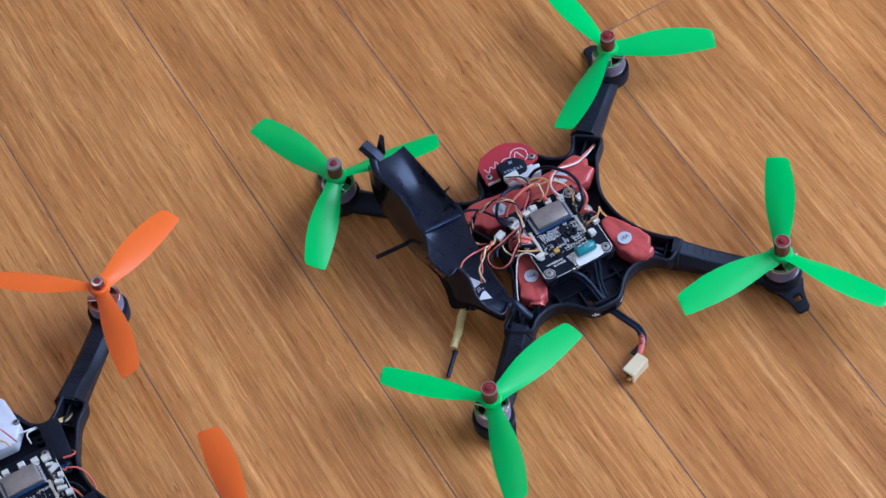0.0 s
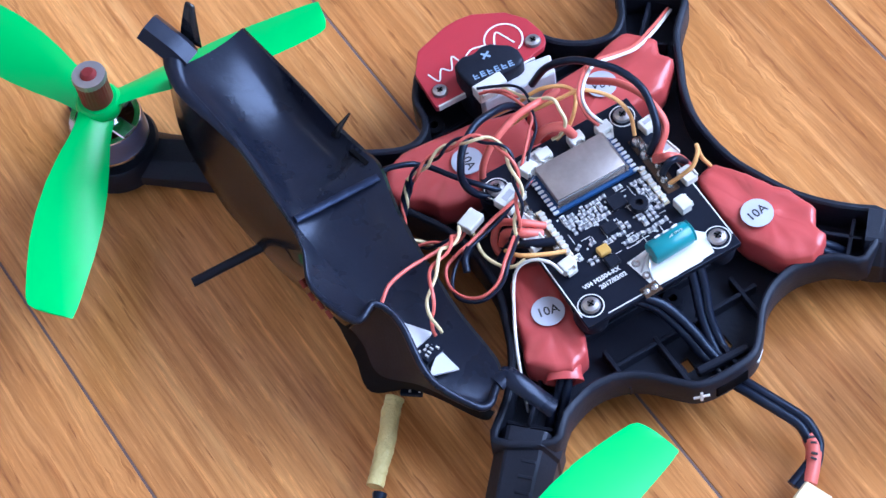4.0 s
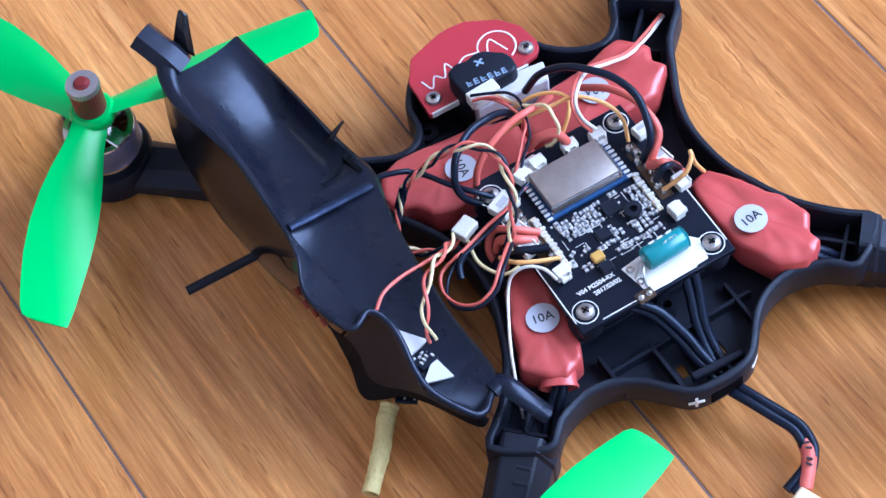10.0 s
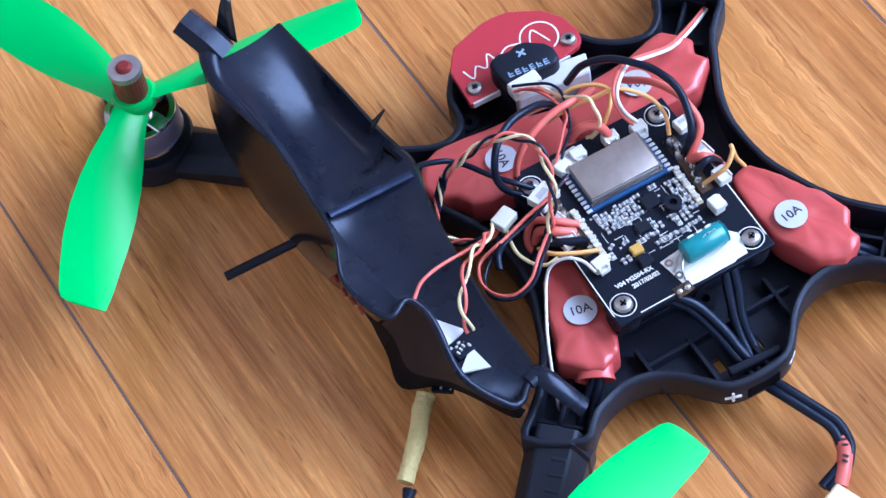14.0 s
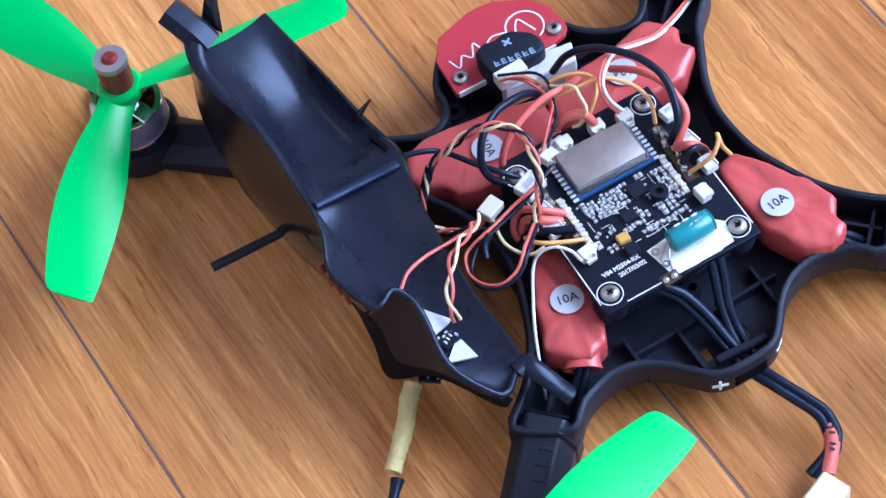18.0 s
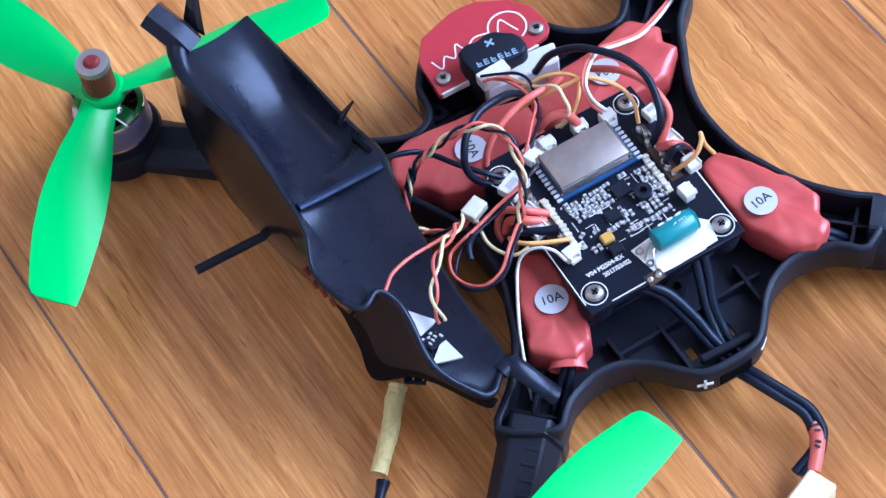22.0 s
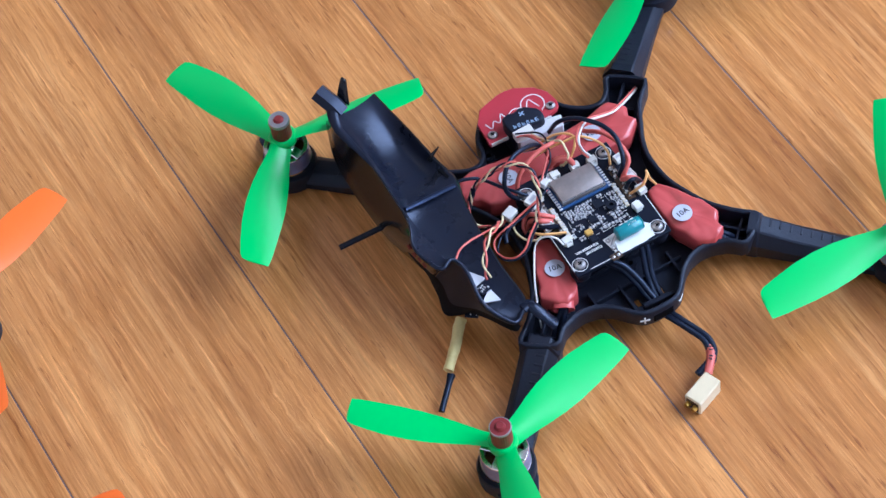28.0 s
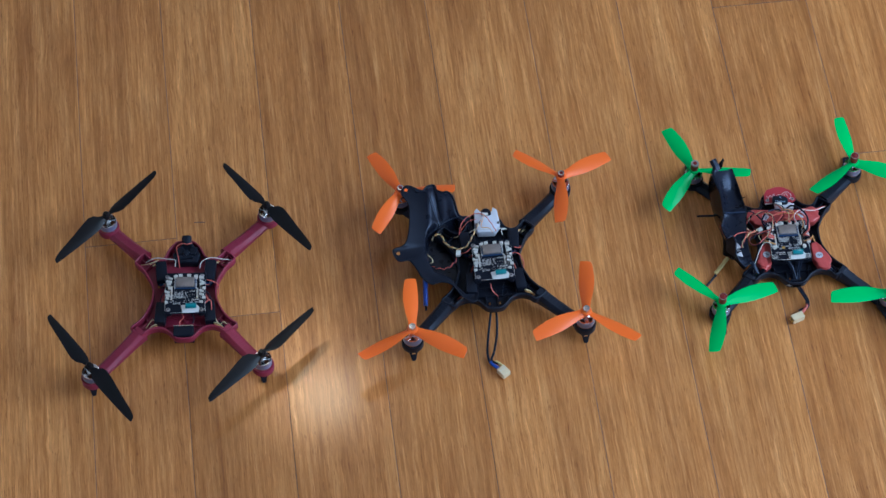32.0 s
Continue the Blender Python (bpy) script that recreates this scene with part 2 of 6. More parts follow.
M = dict(
    bamboo=bamboo(),
    gap=plain("seam_grime", (0.15, 0.098, 0.09), 0.8, vary=0.3, scale=400),
    black=plain("black_plastic", (0.0105, 0.012, 0.020), 0.46, vary=0.2, scale=900, bumpy=0.25, spec=0.30, sheen=(0.72, 0.82, 1.0)),
    tray=plain("matt_black_plastic", (0.0098, 0.011, 0.0185), 0.48, vary=0.2, scale=900, bumpy=0.2, spec=0.24, sheen=(0.66, 0.78, 1.0)),
    shell=plain("glossy_black_plastic", (0.006, 0.0065, 0.009), 0.19, vary=0.3, scale=160, spec=0.42, sheen=(1.0, 0.97, 0.92), wear=(0.03, 0.032, 0.045)),
    inner=dented(plain("satin_black_plastic", (0.008, 0.0098, 0.0185), 0.29, vary=0.3, scale=1400, spec=0.34, sheen=(0.64, 0.74, 1.0), wear=(0.05, 0.056, 0.08)), 150, 0.24, 0.0007),
    scuffed=dented(plain("scuffed_black_plastic", (0.012, 0.016, 0.032), 0.38, vary=0.4, scale=900, spec=0.45, sheen=(0.4, 0.55, 1.0), wear=(0.05, 0.065, 0.11)), 600, 0.3, 0.0006),
    crimson=plain("crimson_plastic", (0.235, 0.016, 0.047), 0.50, vary=0.15, scale=700, bumpy=0.2),
    green=plain("green_nylon", (0.010, 0.54, 0.104), 0.34, vary=0.04, scale=60),
    orange=plain("orange_nylon", (1.0, 0.168, 0.016), 0.34, vary=0.04, scale=60),
    darkblade=plain("carbon_black_nylon", (0.007, 0.007, 0.009), 0.42, vary=0.2, scale=400, spec=0.22),
    rednut=plain("red_anodised", (0.27, 0.034, 0.036), 0.46, 0.45, vary=0.2, scale=700),
    screwmetal=plain("dull_screw_steel", (0.46, 0.45, 0.46), 0.36, 1.0, scale=500),
    steel=plain("steel", (0.80, 0.80, 0.82), 0.24, 1.0, scale=500),
    can=plain("motor_can_grey", (0.20, 0.205, 0.33), 0.30, 0.35, scale=500),
    copper=plain("copper_winding", (0.16, 0.06, 0.03), 0.4, 0.8, scale=900),
    # near-black that paints the shade inside slots and recesses
    dark=plain("recess_shade", (0.003, 0.003, 0.004), 0.8, spec=0.05),
    shrink=plain("salmon_heat_shrink", (0.48, 0.070, 0.066), 0.34, vary=0.10, scale=180, bumpy=0.1, coat=0.1),
    sticker=plain("pale_sticker", (0.50, 0.52, 0.60), 0.3, vary=0.04, scale=500),
    paleblue=plain("pale_blue_print", (0.25, 0.36, 0.52), 0.5, vary=0.08),
    ink=plain("black_ink", (0.02, 0.02, 0.025), 0.5),
    pcb=plain("black_circuit_board", (0.006, 0.007, 0.014), 0.42, vary=0.2, scale=900, spec=0.25, sheen=(0.6, 0.75, 1.0)),
    padgrey=plain("pale_grey_pad", (0.40, 0.40, 0.43), 0.55, vary=0.08),
    # dull black that puts the shadow on the canopy's skirt into its colour
    skirtshade=plain("matt_black_skirt_shade", (0.007, 0.007, 0.009), 0.8, vary=0.3, scale=700, bumpy=0.3, spec=0.10),
    silk=plain("white_silkscreen", (0.72, 0.72, 0.70), 0.5, vary=0.05),
    blueboard=plain("blue_circuit_board", (0.010, 0.055, 0.17), 0.4),
    shield=plain("tinned_shield_can", (0.33, 0.29, 0.275), 0.40, 0.6, vary=0.28, scale=350, bumpy=0.12),
    solder=plain("solder", (0.50, 0.50, 0.50), 0.26, 1.0),
    socket=plain("ivory_connector", (0.66, 0.65, 0.61), 0.45, vary=0.05),
    foam=plain("pale_foam_pad", (0.52, 0.52, 0.56), 0.8, vary=0.08, scale=400, bumpy=0.4),
    teal=plain("teal_sleeve", (0.015, 0.22, 0.25), 0.30, vary=0.05),
    redplate=plain("red_circuit_board", (0.40, 0.026, 0.040), 0.40, vary=0.06),
    wire_red=plain("red_silicone_wire", (0.64, 0.13, 0.10), 0.42, vary=0.08),
    wire_orange=plain("orange_wire", (0.80, 0.42, 0.14), 0.42, vary=0.08),
    wire_yellow=plain("cream_yellow_wire", (0.76, 0.64, 0.36), 0.42, vary=0.08),
    wire_black=plain("black_wire", (0.006, 0.008, 0.018), 0.36, vary=0.1, spec=0.35, sheen=(0.6, 0.75, 1.0)),
    wire_white=plain("white_wire", (0.72, 0.70, 0.67), 0.42, vary=0.05),
    tape=dented(plain("yellow_tape", (0.76, 0.63, 0.26), 0.45, vary=0.12, scale=500, wear=(0.40, 0.30, 0.10)), 330, 0.9, 0.0012),
    duskring=plain("dull_aluminium", (0.42, 0.41, 0.44), 0.42, 0.85, scale=600),
    beige=plain("beige_plug", (0.74, 0.62, 0.40), 0.42, vary=0.06),
    tinned=plain("bright_tinned_pads", (0.66, 0.66, 0.66), 0.32, 0.35, vary=0.1, scale=900),
    tantalum=plain("amber_component", (0.55, 0.32, 0.07), 0.4),
    gold=plain("gold_contact", (0.75, 0.47, 0.10), 0.3, 1.0),
    blue=plain("blue_sleeve", (0.02, 0.07, 0.40), 0.35),
    milky=plain("milky_plastic", (0.62, 0.64, 0.72), 0.35, vary=0.05),
    redprint=plain("red_print", (0.26, 0.03, 0.012), 0.5),
    chipgrey=plain("chip_grey", (0.17, 0.18, 0.21), 0.4),
    brown=plain("brown_flux", (0.075, 0.042, 0.024), 0.4, 0.3, vary=0.4),
    cloth=plain("slate_grey_cloth", (0.085, 0.08, 0.10), 0.95, vary=0.25, scale=700, bumpy=0.6),
    darkcloth=plain("dark_binding_cloth", (0.02, 0.018, 0.03), 0.95, vary=0.2, scale=700, bumpy=0.6),
    # the unseen north wall's grey, chosen to dim its reflection and bounce
    dimwall=plain("bounce_dimming_grey", (0.46, 0.46, 0.48), 0.8, vary=0.03, scale=40),
    wallpaint=plain("white_wall_paint", (0.81, 0.81, 0.82), 0.8, vary=0.03, scale=40),
)

# ---- shape helpers: lengths in millimetres ----
MM = 0.001


def part(name, bm, material, parent=None, label=""):
    """Link a bmesh, drawn in millimetres, as one mesh object."""
    me = bpy.data.meshes.new(name)
    bmesh.ops.recalc_face_normals(bm, faces=bm.faces)
    bmesh.ops.scale(bm, vec=(MM, MM, MM), verts=bm.verts)
    bm.to_mesh(me)
    bm.free()
    me.materials.append(material)
    ob = new(name, me)
    if parent is not None:
        ob.parent = parent
    if label:
        ob["label"] = label
    return ob


def at(ob, x=0, y=0, z=0, rx=0, ry=0, rz=0):
    """Place an object in its parent, in millimetres and degrees."""
    ob.matrix_local = pose(x * MM, y * MM, z * MM, rx, ry, rz)
    return ob


def empty(name, parent=None):
    ob = new(name)
    if parent is not None:
        ob.parent = parent
    return ob


def smooth(ob, angle=40):
    me = ob.data
    for p in me.polygons:
        p.use_smooth = True
    bm = bmesh.new()
    bm.from_mesh(me)
    for e in bm.edges:
        if len(e.link_faces) == 2 and e.calc_face_angle(0) > radians(angle):
            e.smooth = False
    bm.to_mesh(me)
    bm.free()
    return ob


def bevel(bm, w, seg=1, angle=25):
    edges = [e for e in bm.edges if len(e.link_faces) == 2 and e.calc_face_angle(0) > radians(angle)]
    if w > 0 and edges:
        bmesh.ops.bevel(bm, geom=edges, offset=w, segments=seg, profile=0.5, affect="EDGES", clamp_overlap=True)
    return bm


def box(x, y, z, sx, sy, sz, b=0.0, rz=0.0, bm=None, seg=1):
    """A box whose middle is at x, y, z."""
    own = bmesh.new()
    bmesh.ops.create_cube(own, size=1)
    bmesh.ops.scale(own, vec=(sx, sy, sz), verts=own.verts)
    bevel(own, b, seg)
    bmesh.ops.transform(own, matrix=Matrix.Translation((x, y, z)) @ Matrix.Rotation(radians(rz), 4, "Z"), verts=own.verts)
    return join(own, bm)


def join(own, bm):
    if bm is None:
        return own
    me = bpy.data.meshes.new("t")
    own.to_mesh(me)
    own.free()
    bm.from_mesh(me)
    bpy.data.meshes.remove(me)
    return bm


def prism(pts, z0, z1, b=0.0, bm=None, seg=1):
    """A flat outline raised from z0 to z1."""
    own = bmesh.new()
    f = own.faces.new([own.verts.new((x, y, z0)) for x, y in pts])
    r = bmesh.ops.extrude_face_region(own, geom=[f])
    for v in r["geom"]:
        if isinstance(v, bmesh.types.BMVert):
            v.co.z = z1
    bmesh.ops.recalc_face_normals(own, faces=own.faces)
    bevel(own, b, seg)
    return join(own, bm)


def inset(pts, d):
    """An outline moved inwards by d (counter-clockwise outline)."""
    out, n = [], len(pts)
    for i in range(n):
        a, b_, c = Vector(pts[i - 1]), Vector(pts[i]), Vector(pts[(i + 1) % n])
        t = ((b_ - a).normalized() + (c - b_).normalized()).normalized()
        out.append((b_.x - t.y * d, b_.y + t.x * d))
    return out


def lathe(profile, seg=24, bm=None, close=True):
    """A profile of (radius, z) turned round the z axis."""
    own = bmesh.new()
    rows = [[own.verts.new((r * math.cos(2 * math.pi * k / seg), r * math.sin(2 * math.pi * k / seg), z)) for k in range(seg)] if r > 1e-6 else [own.verts.new((0, 0, z))] for r, z in profile]
    for a, c in zip(rows, rows[1:]):
        for k in range(seg):
            q = [a[k % len(a)], a[(k + 1) % len(a)], c[(k + 1) % len(c)], c[k % len(c)]]
            q = list(dict.fromkeys(q))
            if len(q) > 2:
                own.faces.new(q)
    return join(own, bm)


def spline(pts, per=6):
    """A smooth curve through points."""
    P = [Vector(p) for p in pts]
    P = [2 * P[0] - P[1]] + P + [2 * P[-1] - P[-2]]
    out = []
    for i in range(1, len(P) - 2):
        a, b_, c, d = P[i - 1:i + 3]
        for k in range(per):
            t = k / per
            out.append(0.5 * ((2 * b_) + (c - a) * t + (2 * a - 5 * b_ + 4 * c - d) * t * t + (3 * b_ - a - 3 * c + d) * t ** 3))
    return out + [P[-2]]


def tube(pts, r, seg=7, per=6, bm=None, flat=1.0, radii=None):
    """A tube along a smooth curve; radii: a factor for each point of the curve."""
    path = spline(pts, per)
    own = bmesh.new()
    loops = []
    up = Vector((0, 0, 1))
    for i, p in enumerate(path):
        t = (path[min(i + 1, len(path) - 1)] - path[max(i - 1, 0)]).normalized()
        s = t.cross(up)
        s = s.normalized() if s.length > 0.05 else Vector((1, 0, 0))
        w = s.cross(t).normalized()
        rr = r * (radii(i / (len(path) - 1)) if radii else 1)
        loops.append([own.verts.new(p + s * math.cos(a) * rr + w * math.sin(a) * rr * flat) for a in (2 * math.pi * k / seg for k in range(seg))])
    for a, c in zip(loops, loops[1:]):
        for k in range(seg):
            own.faces.new((a[k], a[(k + 1) % seg], c[(k + 1) % seg], c[k]))
    own.faces.new(loops[0][::-1])
    own.faces.new(loops[-1])
    return join(own, bm)


def wire(parent, colour, pts, r=0.75, name="wire", label="", **kw):
    return smooth(part(name, tube(pts, r, **kw), M[colour], parent, label), 60)


def wires_twisted(parent, colours, pts, r=0.65, pitch=9.0, spread=0.8):
    """Thin wires wound round one another along a curve."""
    path = spline(pts, 10)
    for j, c in enumerate(colours):
        out, run = [], 0.0
        for i, p in enumerate(path):
            t = (path[min(i + 1, len(path) - 1)] - path[max(i - 1, 0)]).normalized()
            s = t.cross(Vector((0, 0, 1)))
            s = s.normalized() if s.length > 0.05 else Vector((1, 0, 0))
            w = s.cross(t)
            a = 2 * math.pi * (run / pitch + j / len(colours))
            out.append(p + (s * math.cos(a) + w * math.sin(a)) * spread)
            if i + 1 < len(path):
                run += (path[i + 1] - p).length
        smooth(part("wire", tube(out[::2] + ([out[-1]] if len(out) % 2 == 0 else []), r, per=2, seg=6), M[c], parent), 60)


def text_mesh(name, words, size, material, parent, align="CENTER", bold=0.0):
    """Words as a flat mesh lying in the xy plane, size in millimetres."""
    cu = bpy.data.curves.new(name, "FONT")
    cu.body, cu.size, cu.align_x, cu.align_y, cu.extrude, cu.offset = words, size * MM, align, "CENTER", 0.00003, bold * MM
    cu.resolution_u = 3
    tmp = bpy.data.objects.new(name, cu)
    me = bpy.data.meshes.new_from_object(tmp)
    bpy.data.objects.remove(tmp)
    bpy.data.curves.remove(cu)
    me.materials.clear()
    me.materials.append(material)
    ob = new(name, me)
    ob.parent = parent
    return ob


# ---- the room ----


def slab(name, x0, x1, y0, y1, z0, z1, material, label, kind="structure", b=0.0):
    ob = part(name, box((x0 + x1) / 2, (y0 + y1) / 2, (z0 + z1) / 2, x1 - x0, y1 - y0, z1 - z0, b), material)
    return tagged(ob, label, kind=kind)


tagged(slab("floor", -2000, 2000, -2400, 2400, -40, -0.28, M["gap"], "bamboo strip floor of golden brown planks with dark seams"), category="floor")
# never in view; darker than the other walls to cut light off the floor
slab("wall_north", -2000, 2000, 2400, 2500, -40, 2600, M["dimwall"], "plain unseen wall, greyed to dim its reflection")
# unseen south wall, its opening added to let the fill lamp through
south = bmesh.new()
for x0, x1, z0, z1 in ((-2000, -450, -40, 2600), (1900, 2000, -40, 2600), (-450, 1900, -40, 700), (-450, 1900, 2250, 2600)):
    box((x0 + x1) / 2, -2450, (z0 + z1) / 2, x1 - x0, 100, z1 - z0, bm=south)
tagged(part("wall_south", south, M["wallpaint"]), "unseen white wall with an opening added for fill light", kind="structure")
slab("wall_west", -2100, -2000, -2500, 2500, -40, 2600, M["wallpaint"], "plain warm white painted wall")
# the east wall with its window opening
east = bmesh.new()
for y0, y1, z0, z1 in ((-2500, -1600, -40, 2600), (500, 2500, -40, 2600), (-1600, 500, -40, 600), (-1600, 500, 2250, 2600)):
    box(2050, (y0 + y1) / 2, (z0 + z1) / 2, 100, y1 - y0, z1 - z0, bm=east)
tagged(part("wall_east", east, M["wallpaint"]), "white painted wall with a wide window opening", kind="structure")
# the ceiling with its roof window opening
top = bmesh.new()
for x0, x1, y0, y1 in ((-2000, -1300, -2400, 2400), (-1300, -900, -2400, 720), (-1300, -900, 1120, 2400), (-900, -220, -2400, 2400), (-220, -20, -2400, 1290), (-220, -20, 1450, 2400), (-20, 2000, -2400, 2400)):
    box((x0 + x1) / 2, (y0 + y1) / 2, 2640, x1 - x0, y1 - y0, 80, bm=top)
tagged(part("ceiling", top, M["wallpaint"]), "white ceiling with a roof window and a small skylight", kind="structure")

# ---- the floor's planks ----
SEAMS = [-0.534, -0.431, -0.332, -0.229, -0.1262, -0.0273, 0.0873, 0.1932, 0.3025, 0.4119, 0.516, 0.617]
TURN = math.atan(0.0118)
while SEAMS[-1] < 1.85:
    SEAMS.append(SEAMS[-1] + 0.104)
while SEAMS[0] > -1.85:
    SEAMS.insert(0, SEAMS[0] - 0.104)
JOINTS = {-0.431: 0.089, -0.332: -0.018, 0.3025: 0.335, 0.4119: 0.111}
floor_ob = bpy.data.objects["floor"]
rnd = random.Random(4)


def plank(x0, x1, y0, y1):
    g = 0.65
    bm = box(0, 0, 0, (x1 - x0) * 1000 - g, (y1 - y0) * 1000 - g, 12, 0.22)
    ob = part("plank", bm, M["bamboo"], floor_ob)
    ob.matrix_local = Matrix.Rotation(TURN, 4, "Z") @ Matrix.Translation(((x0 + x1) / 2, (y0 + y1) / 2, -0.006 + rnd.uniform(-0.0001, 0.0001)))


SEAMS = [-2.0] + SEAMS + [2.0]
for i, (x0, x1) in enumerate(zip(SEAMS, SEAMS[1:])):
    y = JOINTS.get(round(x0, 4), rnd.choice((0.62, 0.84, -0.75, 1.05, -0.62)))
    cuts = [c for c in (y - 3.66, y - 1.83, y, y + 1.83, y + 3.66) if -2.3 < c < 2.3]
    for a, b_ in zip([-2.4] + cuts, cuts + [2.4]):
        plank(x0, x1, a, b_)

# ---- quadcopter parts ----
HALF = [(4, -60), (9, -58.5), (13, -54.5), (17, -50), (22, -47), (29, -46), (37, -48.5), (44, -53), (56, -44), (47.6, -36), (41.4, -28), (37.3, -19), (34.4, -10),
        (33.8, 2), (36, 11), (40, 19), (45, 28), (53.5, 38), (44, 48.5), (36.5, 42), (31, 38.5), (26, 39), (21.5, 43), (18.5, 50), (14, 57), (7, 62)]


def fine_outline(pts, n=3):
    out = []
    m = len(pts)
    for i in range(m):
        a, b_, c, d = (Vector(pts[(i + k) % m]) for k in (-1, 0, 1, 2))
        for k in range(n):
            t = k / n
            p = 0.5 * ((2 * b_) + (c - a) * t + (2 * a - 5 * b_ + 4 * c - d) * t * t + (3 * b_ - a - 3 * c + d) * t ** 3)
            out.append((p.x, p.y))
    return out


OUTLINE = fine_outline(HALF + [(-x, y) for x, y in HALF[::-1]], 3)


def slotted(outline, slots, z0, z1):
    """A flat plate with rectangular openings through it."""
    bm = bmesh.new()
    for loop in [outline] + [[(x - w / 2, y - h / 2), (x + w / 2, y - h / 2), (x + w / 2, y + h / 2), (x - w / 2, y + h / 2)] for x, y, w, h in slots]:
        vs = [bm.verts.new((x, y, z0)) for x, y in loop]
        for a, b_ in zip(vs, vs[1:] + vs[:1]):
            bm.edges.new((a, b_))
    bmesh.ops.triangle_fill(bm, edges=bm.edges[:], use_beauty=True)
    r = bmesh.ops.extrude_face_region(bm, geom=bm.faces[:])
    for v in r["geom"]:
        if isinstance(v, bmesh.types.BMVert):
            v.co.z = z1
    return bm


def frame_tray(parent, material, inside, bay):
    """The open moulded tub: floor, wall, ribs, posts; bay: how far the camera bay leans over."""
    outline = [(x + bay * min(1.0, max(0.0, (y - 38) / 9)) - 0.35 * bay * min(1.0, max(0.0, (y - 50) / 9)), y) for x, y in OUTLINE]
    inner = inset(outline, 2.0)
    bm = bmesh.new()
    rows = [[bm.verts.new((x, y, z)) for x, y in loop] for loop, z in ((inset(outline, 1.2), 9.4), (inset(outline, 0.3), 10.2), (outline, 13), (outline, 19.6), (inset(outline, 0.3), 20.2), (inset(outline, 0.8), 20.5), (inset(outline, 1.5), 20.5), (inner, 20.0), (inner, 9.4))]
    for a, c in zip(rows, rows[1:] + rows[:1]):
        for i in range(len(a)):
            bm.faces.new((a[i], a[(i + 1) % len(a)], c[(i + 1) % len(c)], c[i]))
    for v in bm.verts:
        if v.co.z > 15 and v.co.y < -42:
            v.co.z -= 1.6 * min(1.0, (-42 - v.co.y) / 5) * min(1.0, max(0.0, (40 - abs(v.co.x)) / 8))
        if v.co.z > 15:
            v.co.z -= 1.2 * min(1, max(0, (abs(v.co.x) + abs(v.co.y) - 84) / 9))
    smooth(part("tray_wall", bm, material, parent), 35)
    part("tray_floor", slotted(inset(outline, 1.0), [(-4.8, -48.8, 2.2, 3.8), (5.8, -48.6, 2.2, 3.8), (27.0, 19.0, 4.0, 6.0), (-27.0, 12.0, 4.0, 6.0)], 9.4, 10.8), inside, parent)
    ribs = [(x, -48.5 if abs(x + 2) < 8 else -42, 1.0, 18 if abs(x + 2) < 8 else 12, 3.4, 0) for x in (-20, -8, 4, 16)]
    ribs += [(0, y, 52 if y > -35 else 40, 1.0, 3.2, 0) for y in (-41, -30, 14, 40)]
    for sx in (-1, 1):
        for sy in (-1, 1):
            ribs += [(sx * 42, sy * 40, 16, 1.0, 5, 45 * sx * sy), (sx * 45.5, sy * 44, 1.0, 11, 5, 45 * sx * sy), (sx * 37, sy * 34, 1.0, 13, 5, 45 * sx * sy)]
    for x, y, w, h, t, rz in ribs:
        at(part("rib", box(0, 0, 0, w, h, t, 0.15), inside, parent), x, y, 10.7 + t / 2, 0, 0, rz)
    for x, y in ((1.4, -33.4), (-20, 43), (22, 33), (-24, 33)):
        post = lathe([(0.0, 11.5), (1.1, 11.5), (1.1, 14.6), (2.6, 14.6), (2.6, 10.7)], 16)
        at(smooth(part("screw_post", post, inside, parent)), x, y, 0)


